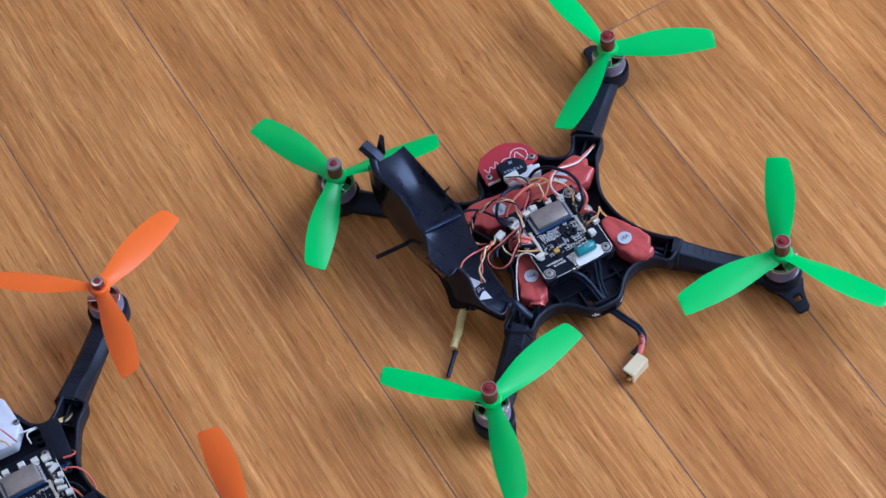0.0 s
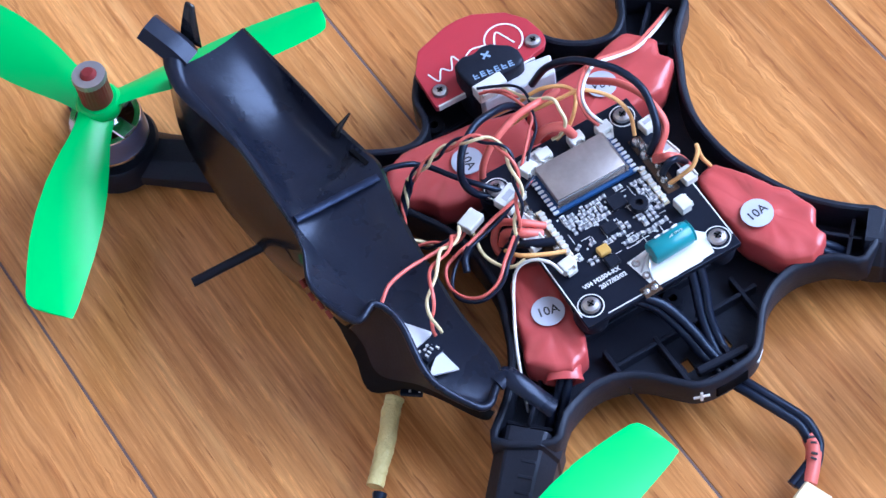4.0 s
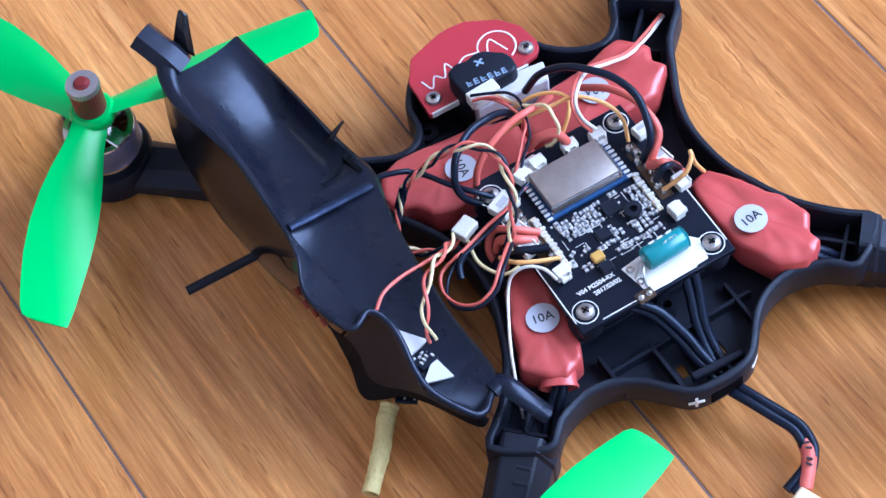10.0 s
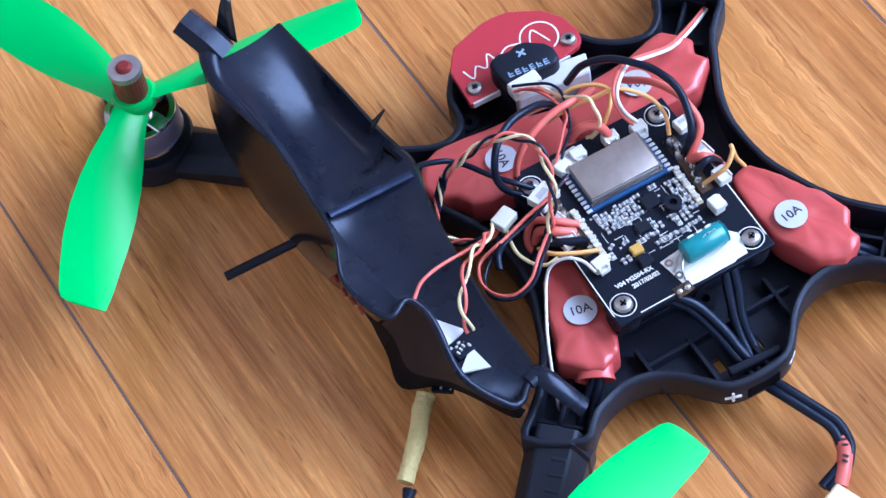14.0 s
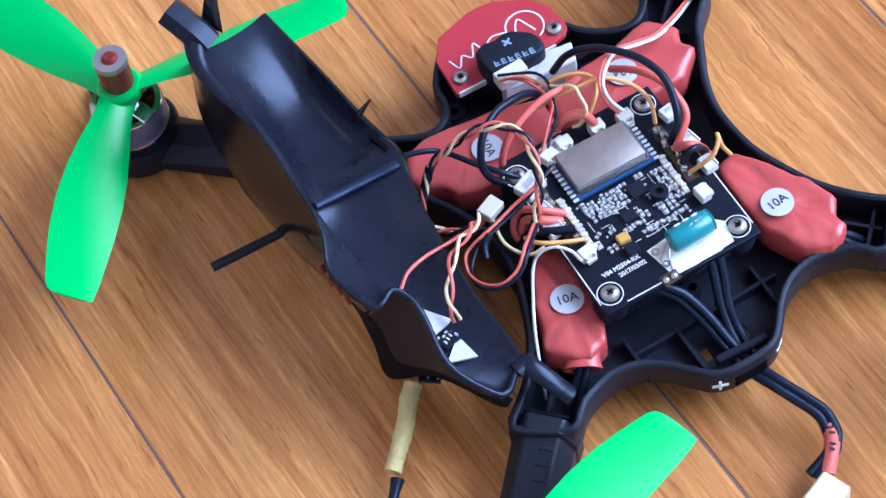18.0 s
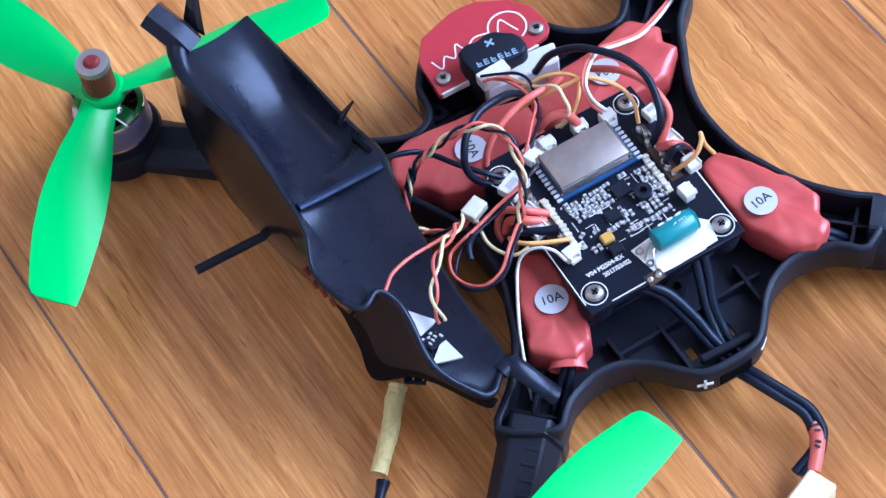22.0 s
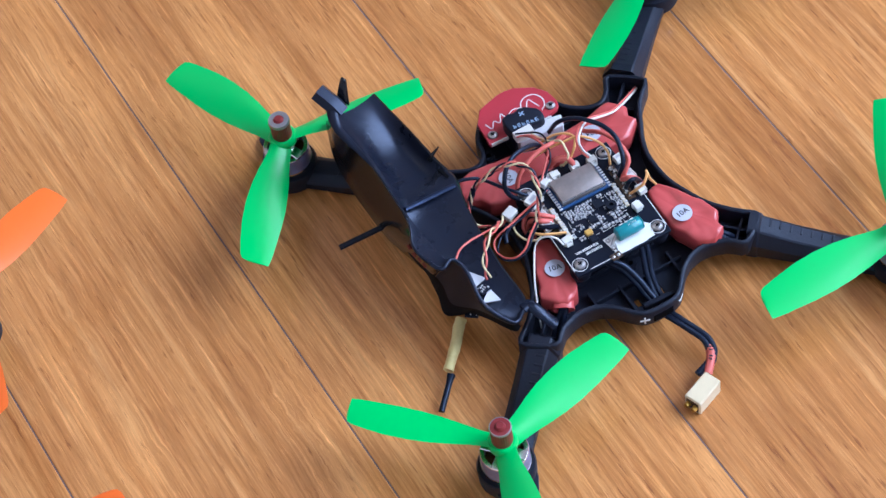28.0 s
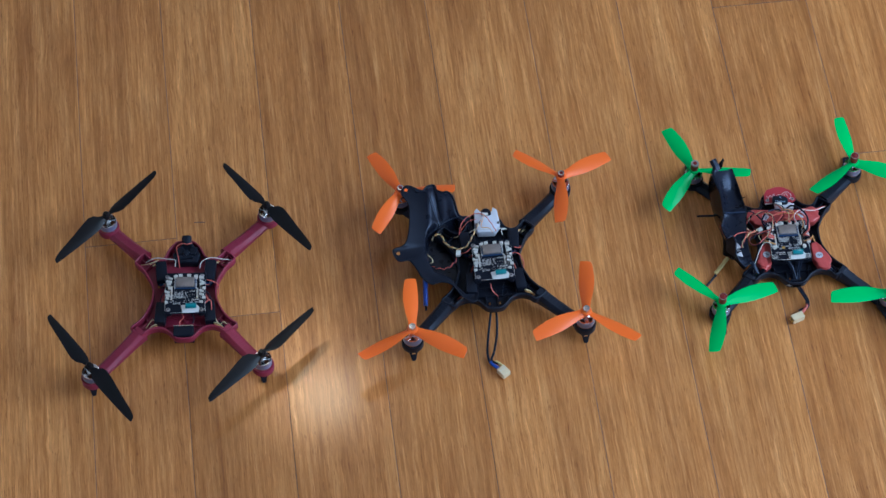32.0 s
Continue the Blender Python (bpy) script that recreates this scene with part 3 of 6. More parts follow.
def arm(parent, material, ang, end, collar=True):
    """A tapering moulded arm with a rounded back, on one frame a raised collar by the body, and shallow cross ridges."""
    secs = [(66.5, 16.6, 5.3, 19.6), (70.5, 16.2, 5.0, 19.2), (71.2, 15.2, 4.8, 18.0), (84, 14.4, 3.6, 14.4), (100, 13.8, 2.4, 11.2), (112, 14.2, 2, 9.2), (118, 15, 2, 8.6)]
    if not collar:
        secs = [(63.5, 16.6, 5.3, 19.2), (66.5, 15.6, 5.2, 18.8), (72, 15.0, 4.8, 17.8), (84, 14.6, 3.6, 14.2), (100, 14.2, 2.4, 10.8), (112, 14.4, 2, 9.0), (118, 15, 2, 8.6)]
    bm = bmesh.new()
    loops = []
    for s, w, z0, z1 in secs:
        s = 61 + (s - 61) * (end - 67.5) / 57
        h, drop = w / 2, 0.42 * (z1 - z0)
        side = [(h - 0.6, z0), (h, z0 + 0.8), (h, z1 - drop), (h * 0.93, z1 - drop * 0.82), (h * 0.58, z1 - 0.35), (h * 0.48, z1)]
        loops.append([bm.verts.new((s, y, z)) for y, z in [(-y, z) for y, z in side] + side[::-1]])
    n = len(loops[0])
    for a, b_ in zip(loops, loops[1:]):
        for k in range(n):
            bm.faces.new((a[k], a[(k + 1) % n], b_[(k + 1) % n], b_[k]))
    bm.faces.new(loops[0][::-1])
    bm.faces.new(loops[-1])
    bevel_ob = smooth(part("arm", bm, material, parent), 22)
    at(bevel_ob, 0, 0, 0, 0, 0, ang)
    for i in range(8):
        q = 74.5 + i * 4.0
        z = np.interp(q, [c[0] for c in secs], [c[3] for c in secs])
        at(part("ridge", box(0, 0, 0, 0.9, 3.6 if collar else 7.0, 0.5, 0.2), material, bevel_ob), 61 + (q - 61) * (end - 67.5) / 57, 1.7 if collar else 0, z - 0.05, 0, 14, 0)
    pad = lathe([(0, 1.6), (10.6, 1.6), (11.4, 2.4), (11.6, 9.4), (11.0, 10.4), (0, 10.4)], 30)
    a = radians(ang)
    at(smooth(part("motor_mount", pad, material, parent)), end * math.cos(a), end * math.sin(a), 0)


def foot(parent, material, x, y, lift, length):
    """A tapering landing tongue with a slot through it, sloping down from a motor mount; steep and short on the raised frames."""
    s = 1 if y > 0 else -1
    narrow = 1.0 if lift == 0 else 0.6
    out = [(-9.6, -4), (9.6, -4), (8.6, -9), (5.8, -14), (4.4, -19), (4.0, -23), (2.4, -24.6), (-2.4, -24.6), (-4.0, -23), (-4.4, -19), (-5.8, -14), (-8.6, -9)]
    bm = slotted(out[::-1], [(0, -16.6, 4.6, 3.2)], 0, 3.0)
    for v in bm.verts:
        d = min(1.0, max(0.0, (-v.co.y - 10) / 14.6))
        top = v.co.z > 1.5
        v.co.z = (3.4 if not top else 6.4) * (1 - d) + (-lift + (1.6 if top else 0)) * d
        v.co.y = v.co.y * length / 24.6 * -s
        v.co.x *= 1 - (1 - narrow) * d
    bevel(bm, 0.35, 1, 50)
    ob = part("foot", bm, material, parent)
    at(ob, x, y, 0)


def motor(parent, x, y, spin):
    e = at(empty("motor", parent), x, y, 10.4)
    part("motor_base", lathe([(0, 0), (8.6, 0), (8.6, 1.4), (4, 2.2), (0, 2.2)], 24), M["steel"], e)
    st = lathe([(0, 2), (7.2, 2), (7.2, 8), (0, 8)], 24)
    for k in range(9):
        a = 2 * math.pi * k / 9
        box(6.6 * math.cos(a), 6.6 * math.sin(a), 5.6, 3.6, 2.4, 5.2, 0.6, rz=math.degrees(a), bm=st)
    part("winding", st, M["copper"], e)
    can = lathe([(8.3, 2.6), (9.5, 2.6), (9.6, 3.2), (9.6, 9.6), (9.2, 10.4), (7.7, 10.4), (7.7, 2.6)], 36)
    smooth(part("motor_can", can, M["can"], e), 30)
    part("can_rim", lathe([(9.5, 2.2), (9.85, 2.2), (9.85, 3.0), (9.5, 3.0), (9.5, 2.2)], 36), M["steel"], e)
    part("bell_ring", lathe([(7.7, 10.4), (7.7, 10.75), (9.2, 10.75), (9.35, 10.4)], 36), M["steel"], e)
    bell = lathe([(0, 10.2), (3.8, 10.2), (3.8, 12.2), (2.6, 12.8), (0, 12.8)], 20)
    for k in range(4):
        a = 2 * math.pi * k / 4 + radians(spin)
        box(6.2 * math.cos(a), 6.2 * math.sin(a), 10.4, 5.8, 4.6, 1.4, 0.3, rz=math.degrees(a), bm=bell)
    part("motor_bell", bell, M["steel"], e)
    part("motor_shaft", lathe([(1.5, 12), (1.5, 17), (0, 17)], 12), M["steel"], e)
    return e


def blade_mesh(R, chords, pitches, thick, hand, sweep):
    """An airfoil blade along +x, from the hub to the tip."""
    bm = bmesh.new()
    prof = [(-0.5, 0.0), (-0.30, 0.42), (0.0, 0.55), (0.3, 0.40), (0.5, 0.02), (0.3, -0.20), (0.0, -0.28), (-0.30, -0.22)]
    loops = []
    n = len(chords) - 1
    for i, (r, c, off) in enumerate(chords):
        t = r / R
        th = thick * (1.25 - 0.8 * t)
        p = radians(pitches(t))
        loop = []
        for u, w in prof:
            yy, zz = u * c + off, w * th
            y2, z2 = yy * math.cos(p) - zz * math.sin(p), yy * math.sin(p) + zz * math.cos(p)
            loop.append(bm.verts.new((r + (u * sweep if i >= n - 1 else 0), hand * y2, hand * 0 + z2)))
        loops.append(loop)
    m = len(prof)
    for a, b_ in zip(loops, loops[1:]):
        for k in range(m):
            bm.faces.new((a[k], a[(k + 1) % m], b_[(k + 1) % m], b_[k]))
    bm.faces.new(loops[0])
    bm.faces.new(loops[-1])
    return bm


TRI = [(2.5, 8.6, 0), (5, 9.6, 0), (8, 9.8, 0), (12, 10.8, 0.1), (19, 13.6, 0.3), (27, 16.0, 0.4), (36, 17.2, 0.4), (45, 16.8, 0.3), (53, 15.2, 0), (58, 14.0, -0.3), (60.5, 13.2, -0.45), (62.2, 12.0, -0.8), (63.2, 10.4, -1.4), (63.8, 8.2, -2.3)]
TWO = [(3, 6.0, 0), (7, 8.5, 0.5), (11, 14.6, 1.8), (17, 17.4, 2.2), (26, 16.4, 1.8), (40, 13.6, 1.0), (54, 11.0, 0.4), (66, 8.8, 0), (73, 6.6, -0.4), (76, 4.4, -0.8)]


def propeller(parent, x, y, z, ang, hand, count, material, nut, size=1.0, label="", bare=False):
    """hand 1: turns clockwise seen from above."""
    e = at(empty("propeller", parent), x, y, z, 0, 0, ang)
    if label:
        e["label"] = label
    tri = count == 3
    hub = lathe([(0, -3.2), (4.6, -3.2), (5.4, -2.4), (6.0, 0.2), (5.7, 1.2), (5.0, 2.0), (0, 2.0)] if tri else [(0, -3), (3.8, -3), (4.2, -2), (4.2, 1.4), (3.4, 2.6), (0, 2.6)], 24)
    smooth(part("hub", hub, material, e))
    for k in range(count):
        bm = blade_mesh(63.2 if tri else 76, TRI if tri else TWO, (lambda t: 27 - 15 * t) if tri else (lambda t: 26 - 15 * t), 1.9, -hand, -0.6 if tri else -2.0)
        bmesh.ops.scale(bm, vec=(size, size, 1), verts=bm.verts)
        b_ = smooth(part("blade", bm, material, e), 70)
        at(b_, 0, 0, -0.6, 0, 0, 360 / count * k)
    if nut == "tall":
        bm = lathe([(4.0, 1.9), (4.15, 2.3), (4.15, 9.6), (4.3, 10.0), (4.35, 11.4), (4.1, 11.9), (2.2, 11.95), (1.9, 12.6), (1.4, 13.2), (0, 13.3)], 56)
        for v in bm.verts:
            if 2.0 < v.co.z < 11.6 and round(math.atan2(v.co.y, v.co.x) / (2 * math.pi / 56)) % 2:
                v.co.x, v.co.y = v.co.x * 0.965, v.co.y * 0.965
        smooth(part("prop_nut", bm, M["rednut"], e, "red anodised knurled nut"), 25)
        band = lathe([(4.0, 10.3), (4.44, 10.35), (4.44, 11.5), (4.2, 12.05), (2.2, 12.12), (2.1, 11.9)] if bare else [(4.0, 10.9), (4.42, 10.95), (4.42, 11.5), (4.2, 11.95), (3.9, 12.0), (3.8, 11.8)], 56)
        for v in band.verts:
            if v.co.z < 11.6 and round(math.atan2(v.co.y, v.co.x) / (2 * math.pi / 56)) % 2:
                v.co.x, v.co.y = v.co.x * 0.96, v.co.y * 0.96
        smooth(part("nut_ring", band, M["duskring"], e, "knurled bare metal rim"), 25)
    elif nut == "low":
        bm = lathe([(3.9, 1.8), (3.9, 4.6), (3.2, 5.8), (1.8, 6.0), (1.7, 6.8), (0, 6.9)], 6)
        part("prop_nut", bm, M["rednut"] if ang < 60 or ang > 110 else M["steel"], e)
        part("nut_ring", lathe([(2.0, 6.0), (3.3, 5.9), (3.4, 6.3), (2.0, 6.4)], 18), M["steel"], e)
    else:
        smooth(part("prop_nut", lathe([(3.0, 2.4), (3.0, 4.4), (2.2, 5.4), (0, 5.6)], 16), M["darkblade"], e))
    return e


def quad_frame(label, x, y, turn, lift, material, inside, props, blade_mat, nut, prop_z, shifts=((0, 0),) * 4, sizes=(1, 1, 1, 1), collar=True, bay=0.0):
    q = empty("quadcopter")
    q.matrix_world = pose(x, y, lift * MM, 0, 0, turn)
    tagged(q, label, "drone", "quadcopters on the floor")
    frame_tray(q, material, inside, bay)
    for i, (sx, sy) in enumerate(((-1, 1), (1, 1), (1, -1), (-1, -1))):
        x, y = sx * 88 + shifts[i][0], sy * 88 + shifts[i][1]
        arm(q, material, math.degrees(math.atan2(y, x)), math.hypot(x, y), collar)
        foot(q, material if nut != "two" else M["black"], x, y, lift, {"tall": 24.6, "low": 13.0, "two": 10.5}[nut])
        motor(q, x, y, 20 + 37 * i)
        propeller(q, x, y, prop_z, props[i] - turn, 1 if i % 2 == 0 else -1, 3 if nut != "two" else 2, blade_mat, nut, sizes[i], bare=i == 0)
    return q


green_quad = quad_frame("black quadcopter with green propellers, canopy off and wiring exposed", 0.3205, 0.003, -1.6, 0, M["black"], M["tray"],
                        (110, 94, 58, 13), M["green"], "tall", 27.3, ((-1.9, 1.5), (-3.0, -2.4), (6.3, 3.2), (3.6, 5.5)), (0.965, 0.965, 1.0, 0.965), bay=-3.4)
orange_quad = quad_frame("black quadcopter with orange propellers and opened canopy", -0.0035, 0.0, 0.0, 11, M["black"], M["tray"],
                         (117, 22, 82, 86.5), M["orange"], "low", 32.0, ((3, 3), (1, 3.1), (3.7, 6), (-2.2, 4)), (0.92, 0.93, 0.98, 0.98), collar=False)
red_quad = quad_frame("crimson quadcopter with black two-blade propellers and exposed board", -0.3265, -0.002, -3.6, 11, M["crimson"], M["crimson"],
                      (43, 126, 40, 122), M["darkblade"], "two", 31, ((4.6, 2.6), (-0.3, 7.8), (-6.5, -0.7), (-6.5, -8.3)), (1, 0.97, 0.99, 1.03), collar=False)


# ---- electronics shared by the three quadcopters ----


def screw(parent, x, y, z, r=2.3):
    bm = lathe([(0, 0), (r, 0), (r * 1.05, 0.3), (r * 0.9, 0.9), (r * 0.45, 1.15), (r * 0.42, 0.8), (0, 0.8)], 20)
    s = smooth(part("screw", bm, M["screwmetal"], parent))
    at(s, x, y, z, 0, 0, 25)
    # dark bars laid on the head paint the shaded cross recess
    cross = box(0, 0, 1.12, r * 0.85, 0.36, 0.12)
    box(0, 0, 1.13, 0.36, r * 0.85, 0.12, bm=cross)
    part("screw_slot", cross, M["dark"], s)
    return s


def flight_board(parent, dx, dy, dz, detailed):
    """The black control board: shield can, capacitor, sockets, solder, print."""
    b_ = smooth(part("flight_board", box(0, 0, 0, 42.2, 50.4, 1.6, 0.2), M["pcb"], parent, "black circuit board with white print"))
    at(b_, -2.2 + dx, -11.6 + dy, 28.2 + dz, 0, 0, -1.0)
    zt = 0.8
    rn = random.Random(7)
    # edge line and screw pads
    edge = bmesh.new()
    for sx in (-1, 1):
        box(sx * 20.8, -3, zt + 0.02, 0.3, 38, 0.06, bm=edge)
    box(-2, -24.3, zt + 0.02, 26, 0.3, 0.06, bm=edge)
    box(12, -22.6, zt + 0.02, 0.3, 3.4, 0.06, rz=35, bm=edge)
    for x, y in ((-17.4, -20.4), (17.3, -20.9), (17.2, 21.0), (-19.2, 19.8))[:4 if detailed else 0]:
        ringm = lathe([(2.95, zt), (3.2, zt), (3.2, zt + 0.1), (2.95, zt + 0.1), (2.95, zt)], 22)
        bmesh.ops.translate(ringm, vec=(x, y, 0), verts=ringm.verts)
        join(ringm, edge)
    part("printed_outline", edge, M["silk"], b_)
    for x, y in ((-17.4, -20.4), (17.3, -20.9), (17.2, 21.0), (-19.2, 19.8)):
        screw(b_, x, y, zt, 2.2)
        at(smooth(part("rubber_mount", lathe([(0, -6), (3.8, -6), (4.4, -3.5), (3.8, -0.9), (0, -0.9)], 18), M["tray"], b_)), x, y, 0)
    # radio module
    mod = part("radio_module", box(-0.2, 11.6, zt + 0.9, 22.8, 13.4, 1.0, 0.1), M["blueboard"], b_, "blue radio module")
    can = bevel(box(0, 0, 0, 18.8, 11.2, 2.4), 0.4, 2)
    at(smooth(part("shield_can", can, M["shield"], mod, "dull metal shield can"), 30), -0.3, 12.1, zt + 2.6)
    lip = box(-0.3, 6.0, zt + 1.7, 19.8, 0.7, 0.6)
    box(9.7, 12.1, zt + 1.7, 0.7, 11.8, 0.6, bm=lip)
    # two thin bright bars paint the highlight on the can's top edges
    box(-0.3, 6.32, zt + 3.5, 19.0, 0.35, 0.3, 0.08, bm=lip)
    box(9.3, 12.1, zt + 3.5, 0.35, 11.2, 0.3, 0.08, bm=lip)
    part("shield_lip", lip, M["solder"], mod)
    for k in range(10):
        for x in (11.2, -11.2):
            part("module_pad", box(x, 5.2 + k * 1.4, zt + 1.45, 1.5, 0.8, 0.5, 0.15), M["tinned"], mod)
    # capacitor on its white patch
    patch = prism([(-4.2, -15.2), (-2.4, -24.4), (3.0, -24.6), (14.4, -23.9), (15.6, -18.2), (13.0, -15.4), (10.0, -15.4), (9.0, -13.2), (4, -14.2)], zt, zt + 0.12)
    part("white_patch", patch, M["silk"], b_)
    cap = lathe([(0, -5.6), (2.6, -5.6), (2.9, -5.2), (2.9, 4.6), (2.6, 5.0), (2.8, 5.5), (2.4, 5.7), (0, 5.5)], 22)
    c = smooth(part("capacitor", cap, M["teal"], b_, "teal electrolytic capacitor"), 40)
    at(c, 6.5, -17.6, zt + 3.1, 0, 90, 2)
    if detailed:
        t = text_mesh("printed_digits", "470", 2.6, M["silk"], c)
        at(t, -2.96, -0.3, 1.2, 0, -90, 90)
        band = bmesh.new()
        for k in range(3):
            box(-2.2, 1.9, -2.5 + k * 2.4, 0.5, 0.5, 1.5, bm=band)
        part("capacitor_band", band, M["silk"], c)
        for x0 in (-2.6, -1.6):
            smooth(part("capacitor_leg", tube([(0.5, -17.2 - (x0 + 2.6), zt + 3), (-1.2, -18.2 - (x0 + 2.6) * 2.2, zt + 2.2), (x0 - 0.2, -19.2 - (x0 + 2.6) * 3.6, zt)], 0.28, 5), M["solder"], b_))
        # printed words
        for words, x, y, size in (("V04 M2504-RX", -11.4, -15.4, 1.6), ("2017/03/02", -9.4, -17.4, 1.6)):
            at(text_mesh("printed_text", words, size, M["silk"], b_, bold=0.05), x, y, zt + 0.06, 0, 0, 1)
        part("tantalum_capacitor", box(-7.2, -9.6, zt + 0.8, 3.0, 2.6, 1.6, 0.3), M["tantalum"], b_, "amber tantalum block")
        part("diode", box(-7.0, -13.2, zt + 0.8, 3.2, 3.0, 1.6, 0.25), M["tray"], b_)
        part("chip", box(2.8, 0.5, zt + 0.4, 4.2, 4.0, 0.8, 0.15), M["tray"], b_)
        part("chip", box(-2.5, -4.7, zt + 0.4, 3.6, 3.0, 0.8, 0.15), M["tray"], b_)
        for x, y in ((-2.6, -16.5), (-2.2, -20.6)):
            at(smooth(part("plated_hole", lathe([(0.5, 0.12), (0.5, 0.3), (1.0, 0.3), (1.1, 0.12)], 14), M["solder"], b_)), x, y, zt)
        at(smooth(part("buzzer_post", lathe([(0, 1.0), (1.0, 1.0), (1.0, 2.2), (2.2, 2.2), (2.2, 0)], 18), M["tray"], b_)), 6.6, -3.6, zt)
        fp = part("flux_patch", box(-3.4, -24.4, zt + 0.15, 4.6, 3.0, 0.3, 0.1, rz=4), M["brown"], b_, "scorched solder pad")
        for x0 in (-4.6, -2.4):
            at(smooth(part("solder_blob", lathe([(0, 0.9), (0.6, 0.7), (0.95, 0.2), (1.0, 0)], 10), M["solder"], fp)), x0, -24.4, zt + 0.25)
    # small components
    chips, tips, outl = bmesh.new(), bmesh.new(), bmesh.new()
    spots = []
    if detailed:
        for row in range(4):
            spots += [(-10.2 + k * 1.75 + row * 0.15, 3.4 - row * 1.55, 0 if (row + k) % 3 else 90) for k in range(6)]
        spots += [(x, 2.8 - k * 1.5, 90 * (k % 2)) for k in range(7) for x in (9.0, 11.0)]
        spots += [(0.0 + k * 1.5, -5.4 - (k % 2) * 0.9, 90) for k in range(4)] + [(-1.2 + k * 1.75, -10.3, 0) for k in range(7)]
        spots += [(-4.6 + k * 1.8, -7.6, 0) for k in range(3)] + [(5.6 + (k % 3) * 1.4, -6.2 - k // 3 * 1.5, 90) for k in range(6)]
        spots += [(-11.4, -5.6, 30), (-8.4, -6.2, 10), (-12.6, -7.6, 90), (-11.2, -10.4, 90), (-9.9, -10.4, 90),  (0.4, 3.6, 0), (5.2, 3.9, 0)]
    else:
        for row in range(4):
            for k in range(9):
                spots.append((-10.5 + k * 1.55, 0.6 - row * 1.9, 90))
        for k in range(7):
            spots += [(4.0 + k * 1.7, -8.4, 90), (4.6 + k * 1.6, -11.6, 0), (-14.8 + (k % 2) * 2.2, -1.5 - k * 1.6, 0), (13.6 + (k % 2) * 1.9, 3.4 - k * 1.9, 90)]
        for k in range(5):
            spots += [(-11.5 + k * 1.5, -12.6, 90), (5.0 + k * 1.9, 2.2, 0)]
    for x, y, rz in spots:
        if rn.random() < (0.04 if detailed else 0.12):
            continue
        x, y = x + rn.uniform(-0.25, 0.25), y + rn.uniform(-0.2, 0.2)
        box(x, y, zt + 0.3, 0.8, 0.75, 0.5, rz=rz, bm=chips)
        for s in (-1, 1):
            ca, sa = math.cos(radians(rz)), math.sin(radians(rz))
            box(x + s * 0.62 * ca, y + s * 0.62 * sa, zt + 0.28, 0.46, 0.84, 0.56, rz=rz, bm=tips)
        if rn.random() < (0.30 if detailed else 0.35):
            for s in (-1, 1):
                box(x - s * 0.58 * sa, y + s * 0.58 * ca, zt + 0.03, 2.1, 0.17, 0.06, rz=rz, bm=outl)
                box(x + s * 1.02 * ca, y + s * 1.02 * sa, zt + 0.03, 0.17, 1.3, 0.06, rz=rz, bm=outl)
    for _ in range(34 if detailed else 20):
        x, y = rn.uniform(-12, 11), rn.uniform(-13, 4)
        box(x, y, zt + 0.03, rn.uniform(1.2, 3.6), 0.16, 0.06, rz=rn.choice((0, 90)), bm=outl)
        box(rn.uniform(-12, 11), rn.uniform(-13, 4), zt + 0.05, 0.5, 0.5, 0.1, bm=tips)
    for nm, bm, mm in (("resistor_field", chips, "chipgrey"), ("solder_speckle", tips, "tinned"), ("silkscreen_print", outl, "silk")):
        tagged(part(nm, bm, M[mm], b_), kind="stuff")
    # pale headers, sockets and blobs of solder along the two long sides
    for x, y, h in ((-14.3, 0.0, 17), (12.5, -0.4, 12.5)):
        strip = part("pin_strip", box(x, y, zt + 0.3, 1.5, h, 0.5, 0.1), M["beige"], b_)
        for k in range(int(h / 1.35)):
            part("pin", box(x + rn.uniform(-0.2, 0.2), y - h / 2 + 0.7 + k * 1.35, zt + 0.75, rn.uniform(1.2, 2.0), rn.uniform(0.6, 1.0), 0.9, 0.15), M["tinned"] if k % 3 else M["socket"], strip)
    for x, y, h in ((-17.0, 4.8, 19.0), (15.8, 4.6, 18.0)):
        flux = part("flux_strip", box(x, y, zt + 0.2, 3.4, h, 0.4, 0.1), M["brown"], b_)
        for k in range(8):
            rb = rn.uniform(0.9, 1.5)
            blob = lathe([(0, rb * 1.3), (rb * 0.5, rb * 1.15), (rb * 0.92, rb * 0.5), (rb, 0)], 12)
            at(smooth(part("solder_blob", blob, M["solder"], flux)), x + rn.uniform(-0.9, 0.9), y - h / 2 + 1.6 + k * (h - 3) / 7, zt + 0.3)
    for x, y, rz in ((-16.8, -9.0, 8), (14.8, -9.6, 95), (10.8, 19.2, 5), (-5.4, 20.6, 2), (3.6, 20.4, 0), (-10.4, 19.4, 20))[0 if detailed else 2:]:
        s = bevel(box(0, 0, 0, 3.9, 2.9, 2.9), 0.25)
        box(-1.2, -1.7, 0.4, 0.6, 0.6, 1.6, bm=s)
        box(1.2, -1.7, 0.4, 0.6, 0.6, 1.6, bm=s)
        box(0, -1.9, -0.6, 2.6, 1.0, 1.0, bm=s)
        at(part("socket", s, M["socket"], b_), x, y, zt + 1.8, 0, 0, rz)
